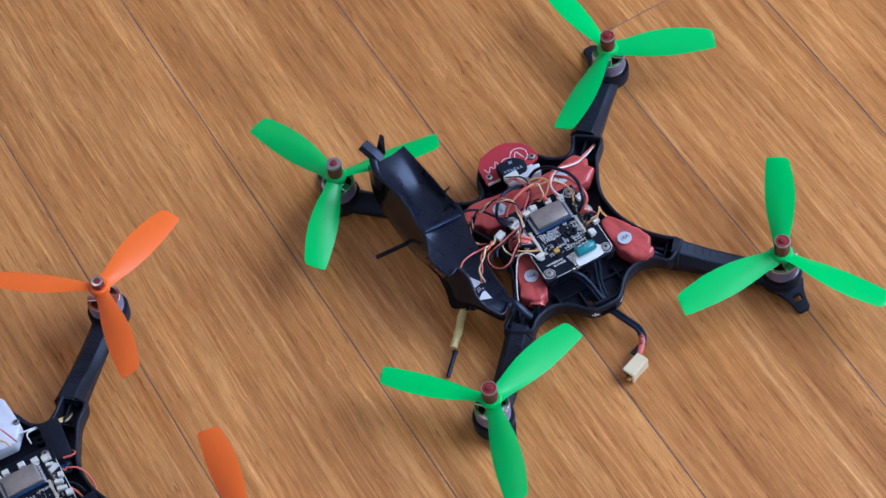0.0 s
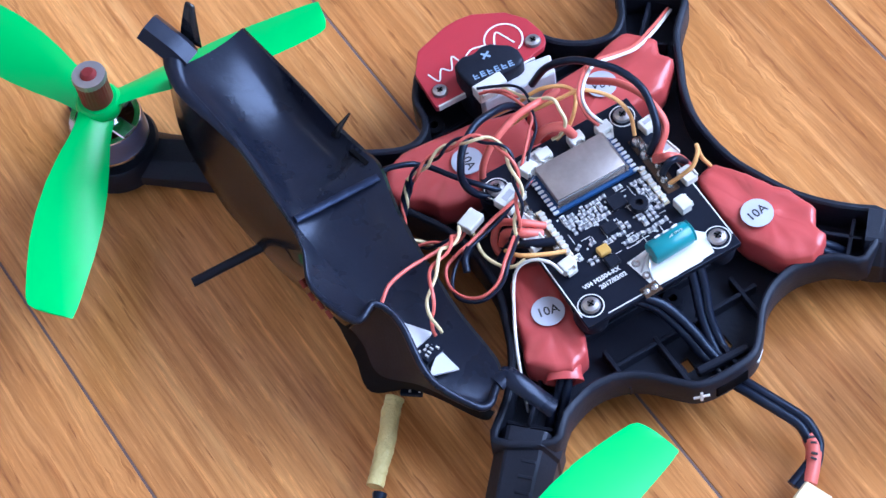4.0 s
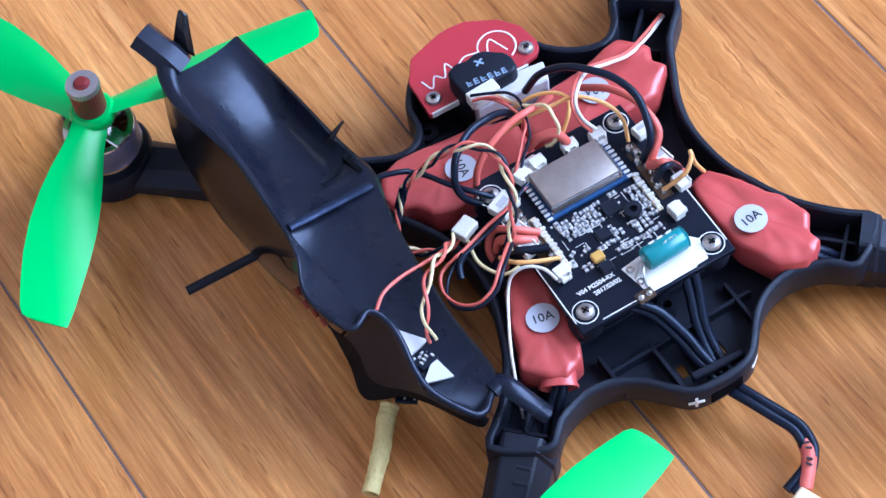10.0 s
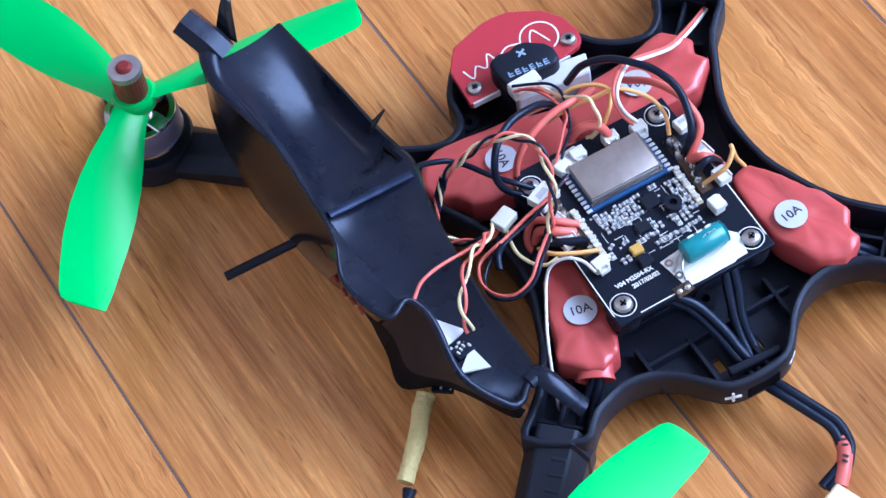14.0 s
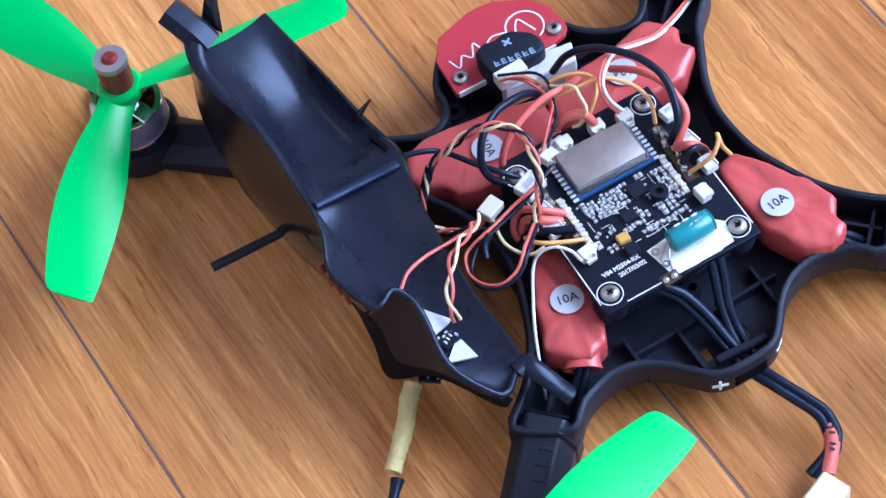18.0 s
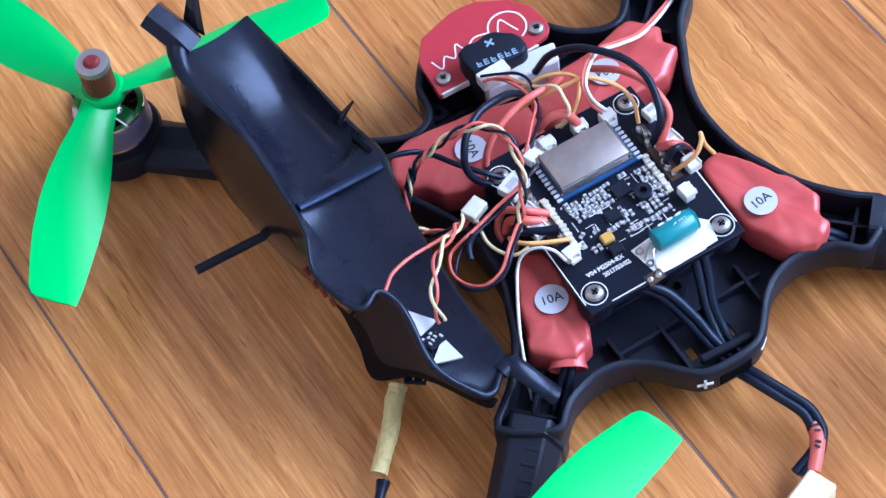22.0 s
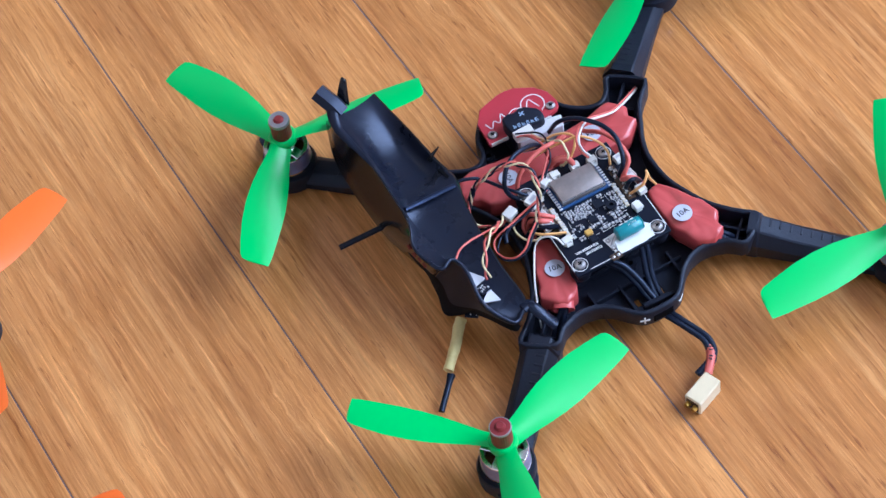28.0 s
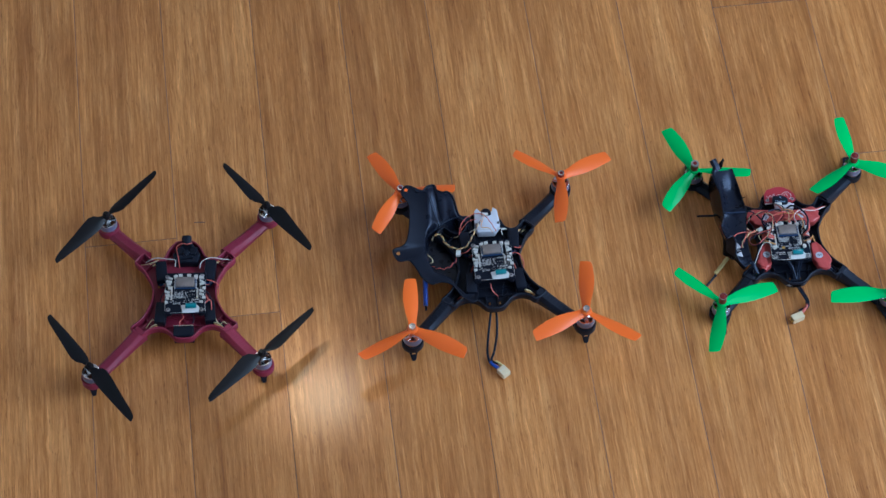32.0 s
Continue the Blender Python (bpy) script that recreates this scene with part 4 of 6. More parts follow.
    if detailed:
        plugs = ((20.6, 14.8, 3.8, 3.6, 8), (20.4, 5.6, 3.4, 5.4, 10), (20.6, -2.8, 3.6, 4.2, 4), (-18.2, 15.0, 6.6, 5.4, 22), (-19.6, 1.6, 4.2, 4.6, 6), (-8.0, 20.6, 7.0, 4.6, 8), (-19.2, 7.6, 3.6, 4.4, 14))
    else:
        plugs = [(sx * (17.0 + rn.uniform(-1.6, 2.6)), 18 - k * 4.2 + rn.uniform(-0.8, 0.8), rn.uniform(2.6, 5.6), rn.uniform(1.6, 3.4), rn.uniform(-26, 26)) for sx in (-1, 1) for k in range(8)]
    for x, y, sx, sy, rz in plugs:
        body = bevel(box(0, 0, 0, sx, sy, 2.6), 0.3)
        for e in (-0.5, 0.5):
            box(e * (sx - 0.5), -0.1 * sy, 1.4, 0.5, sy * 0.8, 0.5, 0.1, bm=body)
        sp = at(part("servo_plug", body, M["socket"], b_), x, y, zt + 0.9 if detailed else zt + 1.4, 0, 0, rz)
        if detailed:
            # grey bar on the plug's top stands in for its shaded slot
            part("plug_slot", box(0, 0.1 * sy, 1.32, sx * 0.5, sy * 0.3, 0.12), M["padgrey"], sp)
    return b_


def pouch(parent, outline, z0, z1, material, seed, label=""):
    """A soft shrink-wrapped pouch with creases and an open end."""
    pts = []
    for a, b_ in zip(outline, outline[1:] + outline[:1]):
        pts += [(a[0] + (b_[0] - a[0]) * t, a[1] + (b_[1] - a[1]) * t) for t in (0.08, 0.36, 0.64, 0.92)]
    cx, cy = sum(p[0] for p in pts) / len(pts), sum(p[1] for p in pts) / len(pts)
    bm = bmesh.new()
    loops = []
    for f, z in ((0.93, z0), (0.985, z0 + 1.8), (1.0, z0 + 4.2), (0.985, z1 - 1.3), (0.95, z1 - 0.4), (0.84, z1), (0.66, z1 + 0.1), (0.45, z1), (0.22, z1)):
        loops.append([bm.verts.new((cx + (x - cx) * f, cy + (y - cy) * f, z)) for x, y in pts])
    n = len(pts)
    for a, b_ in zip(loops, loops[1:]):
        for k in range(n):
            bm.faces.new((a[k], a[(k + 1) % n], b_[(k + 1) % n], b_[k]))
    bm.faces.new(loops[0][::-1])
    mid = bm.verts.new((cx, cy, z1 + 0.1))
    for k in range(n):
        bm.faces.new((loops[-1][k], loops[-1][(k + 1) % n], mid))
    for v in bm.verts:
        k = noise.noise(Vector((v.co.x * 0.16, v.co.y * 0.16, seed))) + 0.5 * noise.noise(Vector((v.co.x * 0.4, v.co.y * 0.4, seed + 9)))
        v.co.z += k * 1.1 * (v.co.z > z0 + 2)
        v.co.x += noise.noise(Vector((v.co.x * 0.3, v.co.y * 0.3, seed + 4))) * 0.6
    return smooth(part("speed_controller", bm, material, parent, label), 75)


def sticker(parent, x, y, z, turn, words="10A", rx=0, ry=0):
    s = part("sticker", lathe([(0, 0.0), (4.0, 0.0), (4.0, 0.12), (0, 0.12)], 30), M["sticker"], parent, "round pale sticker")
    at(s, x, y, z, rx, ry, turn)
    at(text_mesh("printed_text", words, 3.3, M["ink"], s, bold=0.03), 0, 0, 0.16)
    return s


# ---- the green quadcopter's insides ----
flight_board(green_quad, 0, 0, 0, True)
POUCHES = (
    ([(-31.0, -12.5), (-34.5, -20.5), (-37.5, -28.6), (-39.4, -32.8), (-37.0, -35.4), (-34.6, -38.6), (-30.9, -40.6), (-28.4, -39.4), (-25.0, -38.4), (-23.5, -33.8), (-22.0, -26.0), (-21.0, -18.5), (-20.3, -11.4), (-25.8, -7.7)], 1),
    ([(21.6, -12.6), (20.7, -21.1), (21.6, -32.0), (24.0, -38.5), (26.7, -43.3), (30.0, -45.2), (33.0, -46.4), (36.0, -45.6), (38.6, -43.4), (38.2, -39.6), (41.4, -35.6), (38.4, -27.6), (33.6, -19.2), (32.0, -16.4), (28.4, -10.1), (25.0, -10.8)], 2),
    ([(-42, 28), (-39, 33), (-33, 35.5), (-12, 33), (-2, 29), (-3, 14), (-14, 15), (-28, 14), (-34, 16), (-36, 20), (-42, 23)], 3),
    ([(-2, 27), (6, 31), (19, 32), (33, 35), (38, 28), (36, 24), (38, 20), (31, 14), (18, 14), (2, 14), (-2, 20)], 4),
)
for outline, seed in POUCHES:
    pouch(green_quad, outline, 13, 23, M["shrink"], seed * 3.7, "salmon heat-shrink pouch")
# the open mouth of a rear pouch
for (x0, y0), (x1, y1) in (((-31.8, -37.6), (-33.8, -41.0)),):
    mouth = lathe([(2.2, -4.0), (3.0, -2.0), (3.1, 1.6), (3.5, 3.2), (3.2, 3.3), (2.7, 1.8), (2.5, -1.0), (0, -1.2)], 24)
    bmesh.ops.scale(mouth, vec=(0.85, 1.35, 1.0), verts=mouth.verts)
    ob = smooth(part("pouch_mouth", mouth, M["shrink"], green_quad), 60)
    at(ob, x0, y0, 19.6, 0, 102, math.degrees(math.atan2(y1 - y0, x1 - x0)))
sticker(green_quad, -27.7, -24.6, 23.9, -14)
sticker(green_quad, 28.1, -29.8, 23.9, 6)
sticker(green_quad, -21.3, 22.8, 23.9, -95)
sticker(green_quad, 18.2, 23.4, 23.9, 155)

# camera pod: red plate, camera block, foam, plug
plate = part("camera_plate", prism(fine_outline([(-18.6, 53.0), (-19.4, 41.4), (-18.9, 41.1), (7.8, 40.9), (12.6, 41.7), (14.4, 43.4), (15.0, 46.0), (14.0, 52.0), (10.4, 57.0), (3.0, 61.4), (-1.0, 62.0), (-4.4, 61.9), (-11.4, 60.0), (-14.2, 59.2)][::-1], 1), 21.6, 23.4, 0.2),
             M["redplate"], green_quad, "red printed mounting plate")
rim = prism([(-18.6, 41.0), (-18.6, 41.5), (9.1, 40.5), (9.1, 40.0)][::-1], 21.7, 23.46)
part("plate_edge", rim, M["silk"], plate)
screw(plate, 11.4, 44.7, 23.4, 2.0)
screw(plate, -16.0, 44.9, 23.4, 2.0)
logo = bmesh.new()
for pts in ([(-15.8, 51.2, 23.5), (-14.5, 47.8, 23.5), (-12.2, 50.8, 23.5), (-10.2, 48.9, 23.5), (-8.0, 52.6, 23.5), (-6.6, 49.8, 23.5), (-3.0, 51.6, 23.5), (0.6, 50.8, 23.5)],
            [(2.0, 47.0, 23.5), (3.4, 50.6, 23.5), (5.2, 52.6, 23.5), (6.4, 50.0, 23.5), (7.4, 47.2, 23.5)]):
    tube(pts, 0.24, 5, 4, bm=logo, flat=0.3)
tube([(5.6 + 4.9 * math.cos(radians(a)), 49.6 + 4.9 * math.sin(radians(a)), 23.5) for a in range(-70, 171, 20)], 0.26, 5, 2, bm=logo, flat=0.3)
part("printed_emblem", logo, M["silk"], plate)
camblk = prism([(-10.6, 36.8), (3.2, 36.4), (4.9, 37.6), (5.2, 41.0), (4.2, 43.4), (1.9, 45.2), (0.4, 46.6), (-2.2, 47.2), (-5.0, 46.4), (-7.6, 47.2), (-10.8, 46.0), (-11.2, 42.5)], 14, 29.6, 1.0, seg=3)
cam_part = smooth(part("camera_block", camblk, M["tray"], green_quad, "black camera housing"), 30)
marks = bmesh.new()
for k in range(6):
    x, y = -8.0 + k * 1.85, 39.6 - k * 0.32
    box(x - 0.45, y, 29.66, 0.32, 1.7, 0.1, rz=-10, bm=marks)
    for dy in (-0.7, 0.0, 0.7)[:2 + k % 2]:
        box(x + 0.1, y + dy, 29.66, 1.0, 0.3, 0.1, rz=-10, bm=marks)
for rz in (32, -52):
    box(-2.6, 43.8, 29.66 + rz * 0.0002, 2.6, 0.55, 0.1, rz=rz, bm=marks)
part("printed_bars", marks, M["paleblue"], cam_part)
part("foam_pad", prism([(-9.2, 34.4), (10.4, 32.2), (12.3, 37.9), (5.8, 39.0), (-9, 38.6)], 17, 25.2, 0.4), M["foam"], green_quad, "torn pale foam pad")
plug = bevel(box(0, 0, 0, 8.2, 3.8, 3.6), 0.3)
box(-1.6, -2.1, 1.2, 3.4, 0.8, 1.0, bm=plug)
at(part("camera_plug", plug, M["socket"], green_quad), -6.6, 35.4, 28.6, 0, 0, 2)
part("battery_strap_bar", box(1.8, -53.9, 14.2, 14, 2.0, 2.4, 0.4, rz=-5), M["tray"], green_quad)
# no hole is cut: a dark block paints the slot's shade on the wall
at(part("lead_slot", bevel(box(0, 0, 0, 9.0, 1.2, 4.2), 0.5, 2), M["dark"], green_quad), 0.2, -59.75, 13.6)
signs = box(0, 0, 0, 4.0, 0.5, 0.7, 0.1)
box(0, 0, 0, 0.7, 0.5, 3.6, 0.1, bm=signs)
at(part("plus_mark", signs, M["silk"], green_quad), -7.9, -59.3, 14.4, 0, 0, -20)
at(part("minus_mark", box(0, 0, 0, 3.6, 0.5, 0.8, 0.1), M["silk"], green_quad), 9.3, -58.1, 14.8, 0, 0, 38)

GREEN_WIRES = [
    ("wire_black", 1.05, [(2.6, 30.6, 28), (5.6, 27.7, 36), (9.9, 23.7, 40), (13.4, 18.8, 42), (17.5, 12.8, 42), (19.5, 6.1, 41), (18.8, 0.3, 39), (17, -4, 36), (14.6, -4.3, 30)]),
    ("wire_red", 1.05, [(15, 24.1, 27), (17.5, 15.8, 34), (19.4, 8.7, 37), (20.1, 2.2, 38), (20, -3.1, 36), (17.1, -5.5, 33), (14.8, -6.4, 30)]),
    ("wire_white", 0.64, [(49.1, 39.1, 14), (39.4, 32, 20), (30.6, 26.3, 26), (23, 23.1, 32), (14.9, 20.3, 38), (8.9, 14.9, 42), (5.8, 10.9, 42), (6.4, 8.9, 38), (9, 7.9, 33)]),
    ("wire_red", 0.64, [(49, 40, 14), (39, 33, 20), (30.2, 27.2, 26), (22.8, 24.1, 32), (14.3, 21.2, 38), (8.3, 15.7, 42), (5.1, 11.5, 42), (5.4, 9.2, 38), (7.8, 7.9, 33)]),
    ("wire_orange", 0.72, [(-12.6, 23.7, 26), (-8.1, 20.8, 32), (-3.4, 18.6, 36), (2.4, 16, 39), (7.3, 14.7, 40), (11.6, 11.4, 39), (14.3, 8.2, 37), (15.3, 5, 34), (14.4, 2, 30)]),
    ("wire_orange", 0.72, [(-11.4, 29.7, 26), (-6.3, 25.1, 32), (-0.1, 22.5, 37), (4.4, 19.1, 39), (6.3, 15.7, 39), (4.4, 12.4, 38), (1.2, 10.9, 34), (-1.7, 11.9, 30)]),
    ("wire_yellow", 0.64, [(-4.7, 31.7, 31), (-2.8, 22.2, 36), (0.4, 16.5, 40), (0.3, 12.5, 40), (0.1, 9.9, 38), (-1.5, 10.6, 33), (-2.9, 11.9, 31)]),
    ("wire_red", 1.0, [(-22.8, 12.8, 24), (-21.1, 14.2, 32), (-16.9, 15.5, 37), (-9.6, 17.4, 39), (-3.5, 18.1, 39), (1.7, 20.4, 35), (6.8, 25.5, 28)]),
    ("wire_red", 1.3, [(-6.5, 14.6, 30), (-4, 12.7, 35), (-0.5, 10.5, 36), (1.6, 9.3, 32)]),
    ("wire_black", 1.05, [(-3.2, 23.6, 30), (-7.6, 23.8, 35), (-13.2, 21.9, 39), (-19.1, 19.8, 41), (-24.5, 16.2, 41), (-27.4, 13, 39), (-28.3, 10.9, 35), (-25.9, 9.3, 30), (-21.1, 7.3, 27)]),
    ("wire_black", 0.8, [(-43.6, 23.4, 36.5), (-41.8, 23.7, 37), (-36.4, 22.3, 36), (-33.9, 21.6, 34), (-31.8, 20.1, 33), (-28.6, 14.7, 33), (-24.1, 9.4, 32), (-20.2, 7.1, 29)]),
    ("wire_red", 0.64, [(-62.6, -10.8, 42), (-59.1, -8.1, 42.5), (-53.4, -5.8, 41), (-45.9, -3.8, 38), (-40.2, -1.7, 35), (-35.9, 1.6, 31)]),
    ("wire_red", 0.64, [(-25.8, -7.7, 33), (-32, -14.7, 38), (-36.3, -18.4, 37), (-41, -18.7, 35), (-44.3, -15, 33), (-45, -9.3, 31), (-42.7, -4.2, 30), (-38.7, -3, 31), (-33.3, -1.6, 31), (-26.4, 0.6, 31), (-20.4, 1, 33), (-14, 3.5, 33)]),
    ("wire_black", 0.64, [(-25, -8.2, 33), (-31.5, -15.6, 38), (-35.9, -19.3, 37), (-41.3, -19.6, 35), (-45.1, -15.4, 33), (-44.4, -9.8, 31), (-39.9, -5, 31), (-33.5, -2.7, 31), (-25.5, -0.6, 31), (-18.4, 1.6, 33), (-12.9, 4.1, 33)]),
    ("wire_yellow", 0.64, [(-31.8, 2.2, 28), (-33.6, -5.8, 30), (-32, -10.8, 30), (-29.9, -14.1, 32), (-26.9, -14.5, 33)]),
    ("wire_white", 0.56, [(-42.9, -38.8, 8), (-42.1, -35.9, 19), (-39.4, -29.7, 26), (-35.8, -23.2, 29), (-31.9, -17.1, 31), (-29.4, -16, 34), (-26.2, -17.4, 36), (-23.4, -20.3, 36), (-21.5, -21.9, 32)]),
    ("wire_red", 1.0, [(-17.3, -7.5, 30), (-22.6, -5.1, 33), (-25.6, -0.4, 29), (-28.3, -1.6, 26), (-28.7, -4.6, 24), (-27, -8.2, 24)]),
    ("wire_red", 1.3, [(-19.1, -9.1, 30), (-23.9, -6.9, 32), (-25.7, -3, 28), (-27.2, -3.6, 25)]),
    ("wire_orange", 0.78, [(-17.3, -16.9, 31), (-22.1, -15.4, 32), (-27.2, -12.3, 32), (-28.2, -7, 28)]),
    ("wire_black", 1.2, [(-17.9, -13.1, 31), (-23.6, -10.2, 31), (-26.3, -6.4, 28), (-30, -6.6, 24)]),
    ("wire_red", 1.2, [(14.6, -6.7, 30), (16.5, -10.1, 34), (20, -9.6, 29), (22.2, -9.7, 24)]),
    ("wire_black", 1.0, [(13.7, -11, 30), (15.2, -11.6, 34), (18.1, -11.2, 33), (21.7, -9.4, 26)]),
    ("wire_orange", 0.78, [(13.5, -14.4, 30), (16.5, -16.2, 34), (18.9, -16.6, 36), (21.3, -15, 38), (22, -13.5, 38), (23.7, -12.9, 31), (26.6, -12.2, 24)]),
    ("wire_black", 0.55, [(-10.1, 35.4, 31), (-5.5, 31.4, 33), (-3.3, 28, 35), (-2.6, 23.8, 36), (-4.2, 18.1, 36), (-5.9, 14.1, 35), (-9.8, 11, 33), (-13, 7.7, 31)]),
    ("wire_red", 0.55, [(-9.2, 33.7, 31), (-6.6, 29.6, 33), (-5.2, 23.8, 35), (-4.9, 17.6, 36), (-7.8, 14.4, 35), (-11.6, 10.7, 33), (-14.4, 8.3, 31)]),
    ("wire_red", 0.55, [(-10.5, 33.7, 31), (-7.6, 31.2, 33), (-5.6, 28.5, 34), (-4.6, 26.1, 34), (-1.8, 25.4, 33)]),
    ("wire_black", 1.35, [(-9.9, -33.6, 25), (-5.6, -37.6, 22), (-2.6, -43.7, 17), (-1, -49.4, 13), (0.6, -55.9, 10), (3.5, -63.9, 10), (6.3, -70.1, 9), (8.5, -75.4, 8), (8.3, -79.6, 7), (7.8, -81.7, 6.5), (5.5, -83.7, 6), (-1, -85.7, 5)]),
    ("wire_black", 1.35, [(-8.5, -34, 26), (-4, -38.3, 23), (-0.9, -44.4, 18), (0.6, -49.9, 14), (2.7, -56.2, 10.5), (5.6, -63.8, 10), (8.4, -70, 9), (10.5, -75.2, 8), (10.3, -80.1, 7), (9, -82.5, 6.5), (5.9, -85.3, 6), (-0.3, -87.2, 5)]),
    ("wire_black", 1.3, [(5.9, -34.6, 26), (4.6, -38.7, 22), (3.1, -43.2, 18), (2.3, -48.3, 14), (2.4, -54.9, 10)]),
    ("wire_black", 1.3, [(7.9, -35.4, 26), (6.7, -39.4, 22), (4.8, -43.9, 18), (4.3, -48.4, 14), (4.4, -55.2, 10)]),
    ("wire_red", 2.1, [(9.1, -78.6, 6.5), (8.1, -81.8, 6.5), (5.4, -85, 6), (2.6, -87.7, 5)]),
    ("wire_black", 1.3, [(-31.3, -36.9, 19), (-34.4, -39.8, 17), (-38.0, -42.0, 13), (-41.0, -44.4, 10)]),
    ("wire_black", 1.3, [(-30.8, -38.1, 19), (-33.5, -41.3, 17), (-36.7, -43.8, 13), (-39.6, -46.3, 10)]),
    ("wire_black", 1.3, [(36.7, -42.0, 19), (40.4, -43.8, 16), (43.7, -45.4, 12)]),
    ("wire_black", 1.3, [(35.5, -42.7, 19), (38.6, -44.9, 16), (42.1, -46.3, 12)]),
]
for colour, r, pts in GREEN_WIRES:
    wire(green_quad, colour, pts, r * 0.74 if r < 0.8 else r * 0.94)
wires_twisted(green_quad, ("wire_yellow", "wire_black", "wire_red"), [(-26.1, -7.9, 31), (-22.9, -5.3, 36), (-20.5, -2.5, 40), (-19.2, 1.2, 44), (-18.5, 5.8, 46), (-20.1, 10.9, 46), (-23.6, 14, 46), (-28, 16.2, 44),
              (-32.9, 18, 40), (-37.8, 18.7, 36), (-41.3, 17.3, 31), (-44.4, 14.7, 27), (-45.1, 10.8, 25), (-42.6, 7.9, 24), (-37.8, 3.6, 26), (-31.6, 3.3, 29)], 0.44, 13)
wires_twisted(green_quad, ("wire_yellow", "wire_red"), [(-54.6, -21.6, 35.2), (-54.6, -20.1, 37), (-53.9, -17.7, 39.6), (-50.4, -12.3, 41), (-46.3, -8.0, 41.5), (-41.0, -4.0, 38), (-35.1, 2.2, 31.5)], 0.44, 16)
wire(green_quad, "wire_black", [(-38.6, 18.9, 35), (-41.3, 17.5, 31), (-43.4, 15.8, 28)], 1.2, "heat_shrink")
wire(green_quad, "wire_black", [(-36, -4.2, 33), (-38.2, -5.6, 32), (-39.6, -8.6, 31)], 0.95, "heat_shrink")
at(part("inline_plug", bevel(box(0, 0, 0, 5.6, 4.2, 2.6), 0.3), M["socket"], green_quad), -31.2, 3.8, 29.6, 0, 0, 22)

# dark lettering on the lead's sleeve
sleeve_print = bmesh.new()
for k, (x, y) in enumerate(((8.9, -79.6), (8.5, -81.0), (7.0, -83.4), (6.1, -84.4))):
    box(x, y, 8.5, 1.5, 0.5, 0.25, rz=-25 - 12 * k, bm=sleeve_print)
part("sleeve_print", sleeve_print, M["ink"], green_quad)

# battery lead's plug
plug = bmesh.new()
box(0, 0, 4.1, 13.5, 7.6, 8.0, 0.5, bm=plug)
pl = part("battery_plug", plug, M["beige"], green_quad, "beige two-pin battery plug")
at(pl, -3.4, -93.6, 0, 0, 0, 21)
part("plug_mouth", box(-6.7, 0, 4.2, 0.3, 5.6, 5.8, 0.05), M["brown"], pl)
for s in (-1, 1):
    at(part("plug_pin", lathe([(0, 0), (1.2, 0), (1.2, 2.0), (0, 2.0)], 12), M["gold"], pl), -6.6, 1.6 * s, 4.2, 0, -90, 0)

# ---- the green quadcopter's canopy, stood on edge against it ----
canopy = empty("canopy")
canopy.matrix_world = green_quad.matrix_world.copy()
tagged(canopy, "glossy black hollow canopy propped open beside the quadcopter", "drone canopy", "canopies")
RIM_A = [(-74.6, 67.3, 54), (-71.2, 42.8, 51.5), (-70.5, 24.3, 48.5), (-70.4, 16.5, 47.5), (-71.3, 9.4, 46.5), (-74.4, 0.1, 44.5), (-70.3, -11.7, 42.5), (-64.5, -9.9, 42), (-62, -13, 40.5), (-61.4, -18.1, 39), (-62, -29.9, 34), (-56.4, -39.1, 29.5), (-53, -40.1, 28)]
RIM_B = [(-52.9, 74.5, 46), (-49.1, 53.2, 43.5), (-46.7, 37.1, 41.7), (-45.1, 29.0, 41.2), (-44.3, 22.2, 41.6), (-46.9, 9.9, 41), (-48.1, -1.7, 39.8), (-48.2, -9.8, 38.2), (-48.3, -16.0, 36.6), (-47.9, -21.3, 34.6), (-46.2, -31.6, 29.5), (-47.5, -35.2, 26.8), (-50.2, -37.6, 27)]
CREASE = [(-73.2, 67.5, 53.3), (-69.9, 43.5, 51), (-69.3, 25.4, 47.4), (-69.1, 19.0, 44.6), (-68.4, 13.5, 42.1), (-67.1, 5.0, 40), (-65.8, -3.4, 38.3), (-63.9, -8.1, 36.9), (-60.8, -13.3, 35.4), (-60.3, -18.2, 33.6), (-60.0, -29.0, 30), (-55.4, -37.2, 27.6), (-52.6, -38.5, 27)]
BULGE = [(-72.1, 84.7, 30), (-76.6, 70.1, 24), (-77.4, 51.1, 22), (-76.9, 42.6, 21), (-75.6, 35.1, 20), (-72, 20.9, 17), (-69, 9.5, 12), (-68.9, 3.9, 9), (-69.2, -0.7, 7), (-70.2, -9.6, 5), (-62.5, -23.2, 20), (-56.5, -37.3, 25), (-53.5, -39.2, 25)]


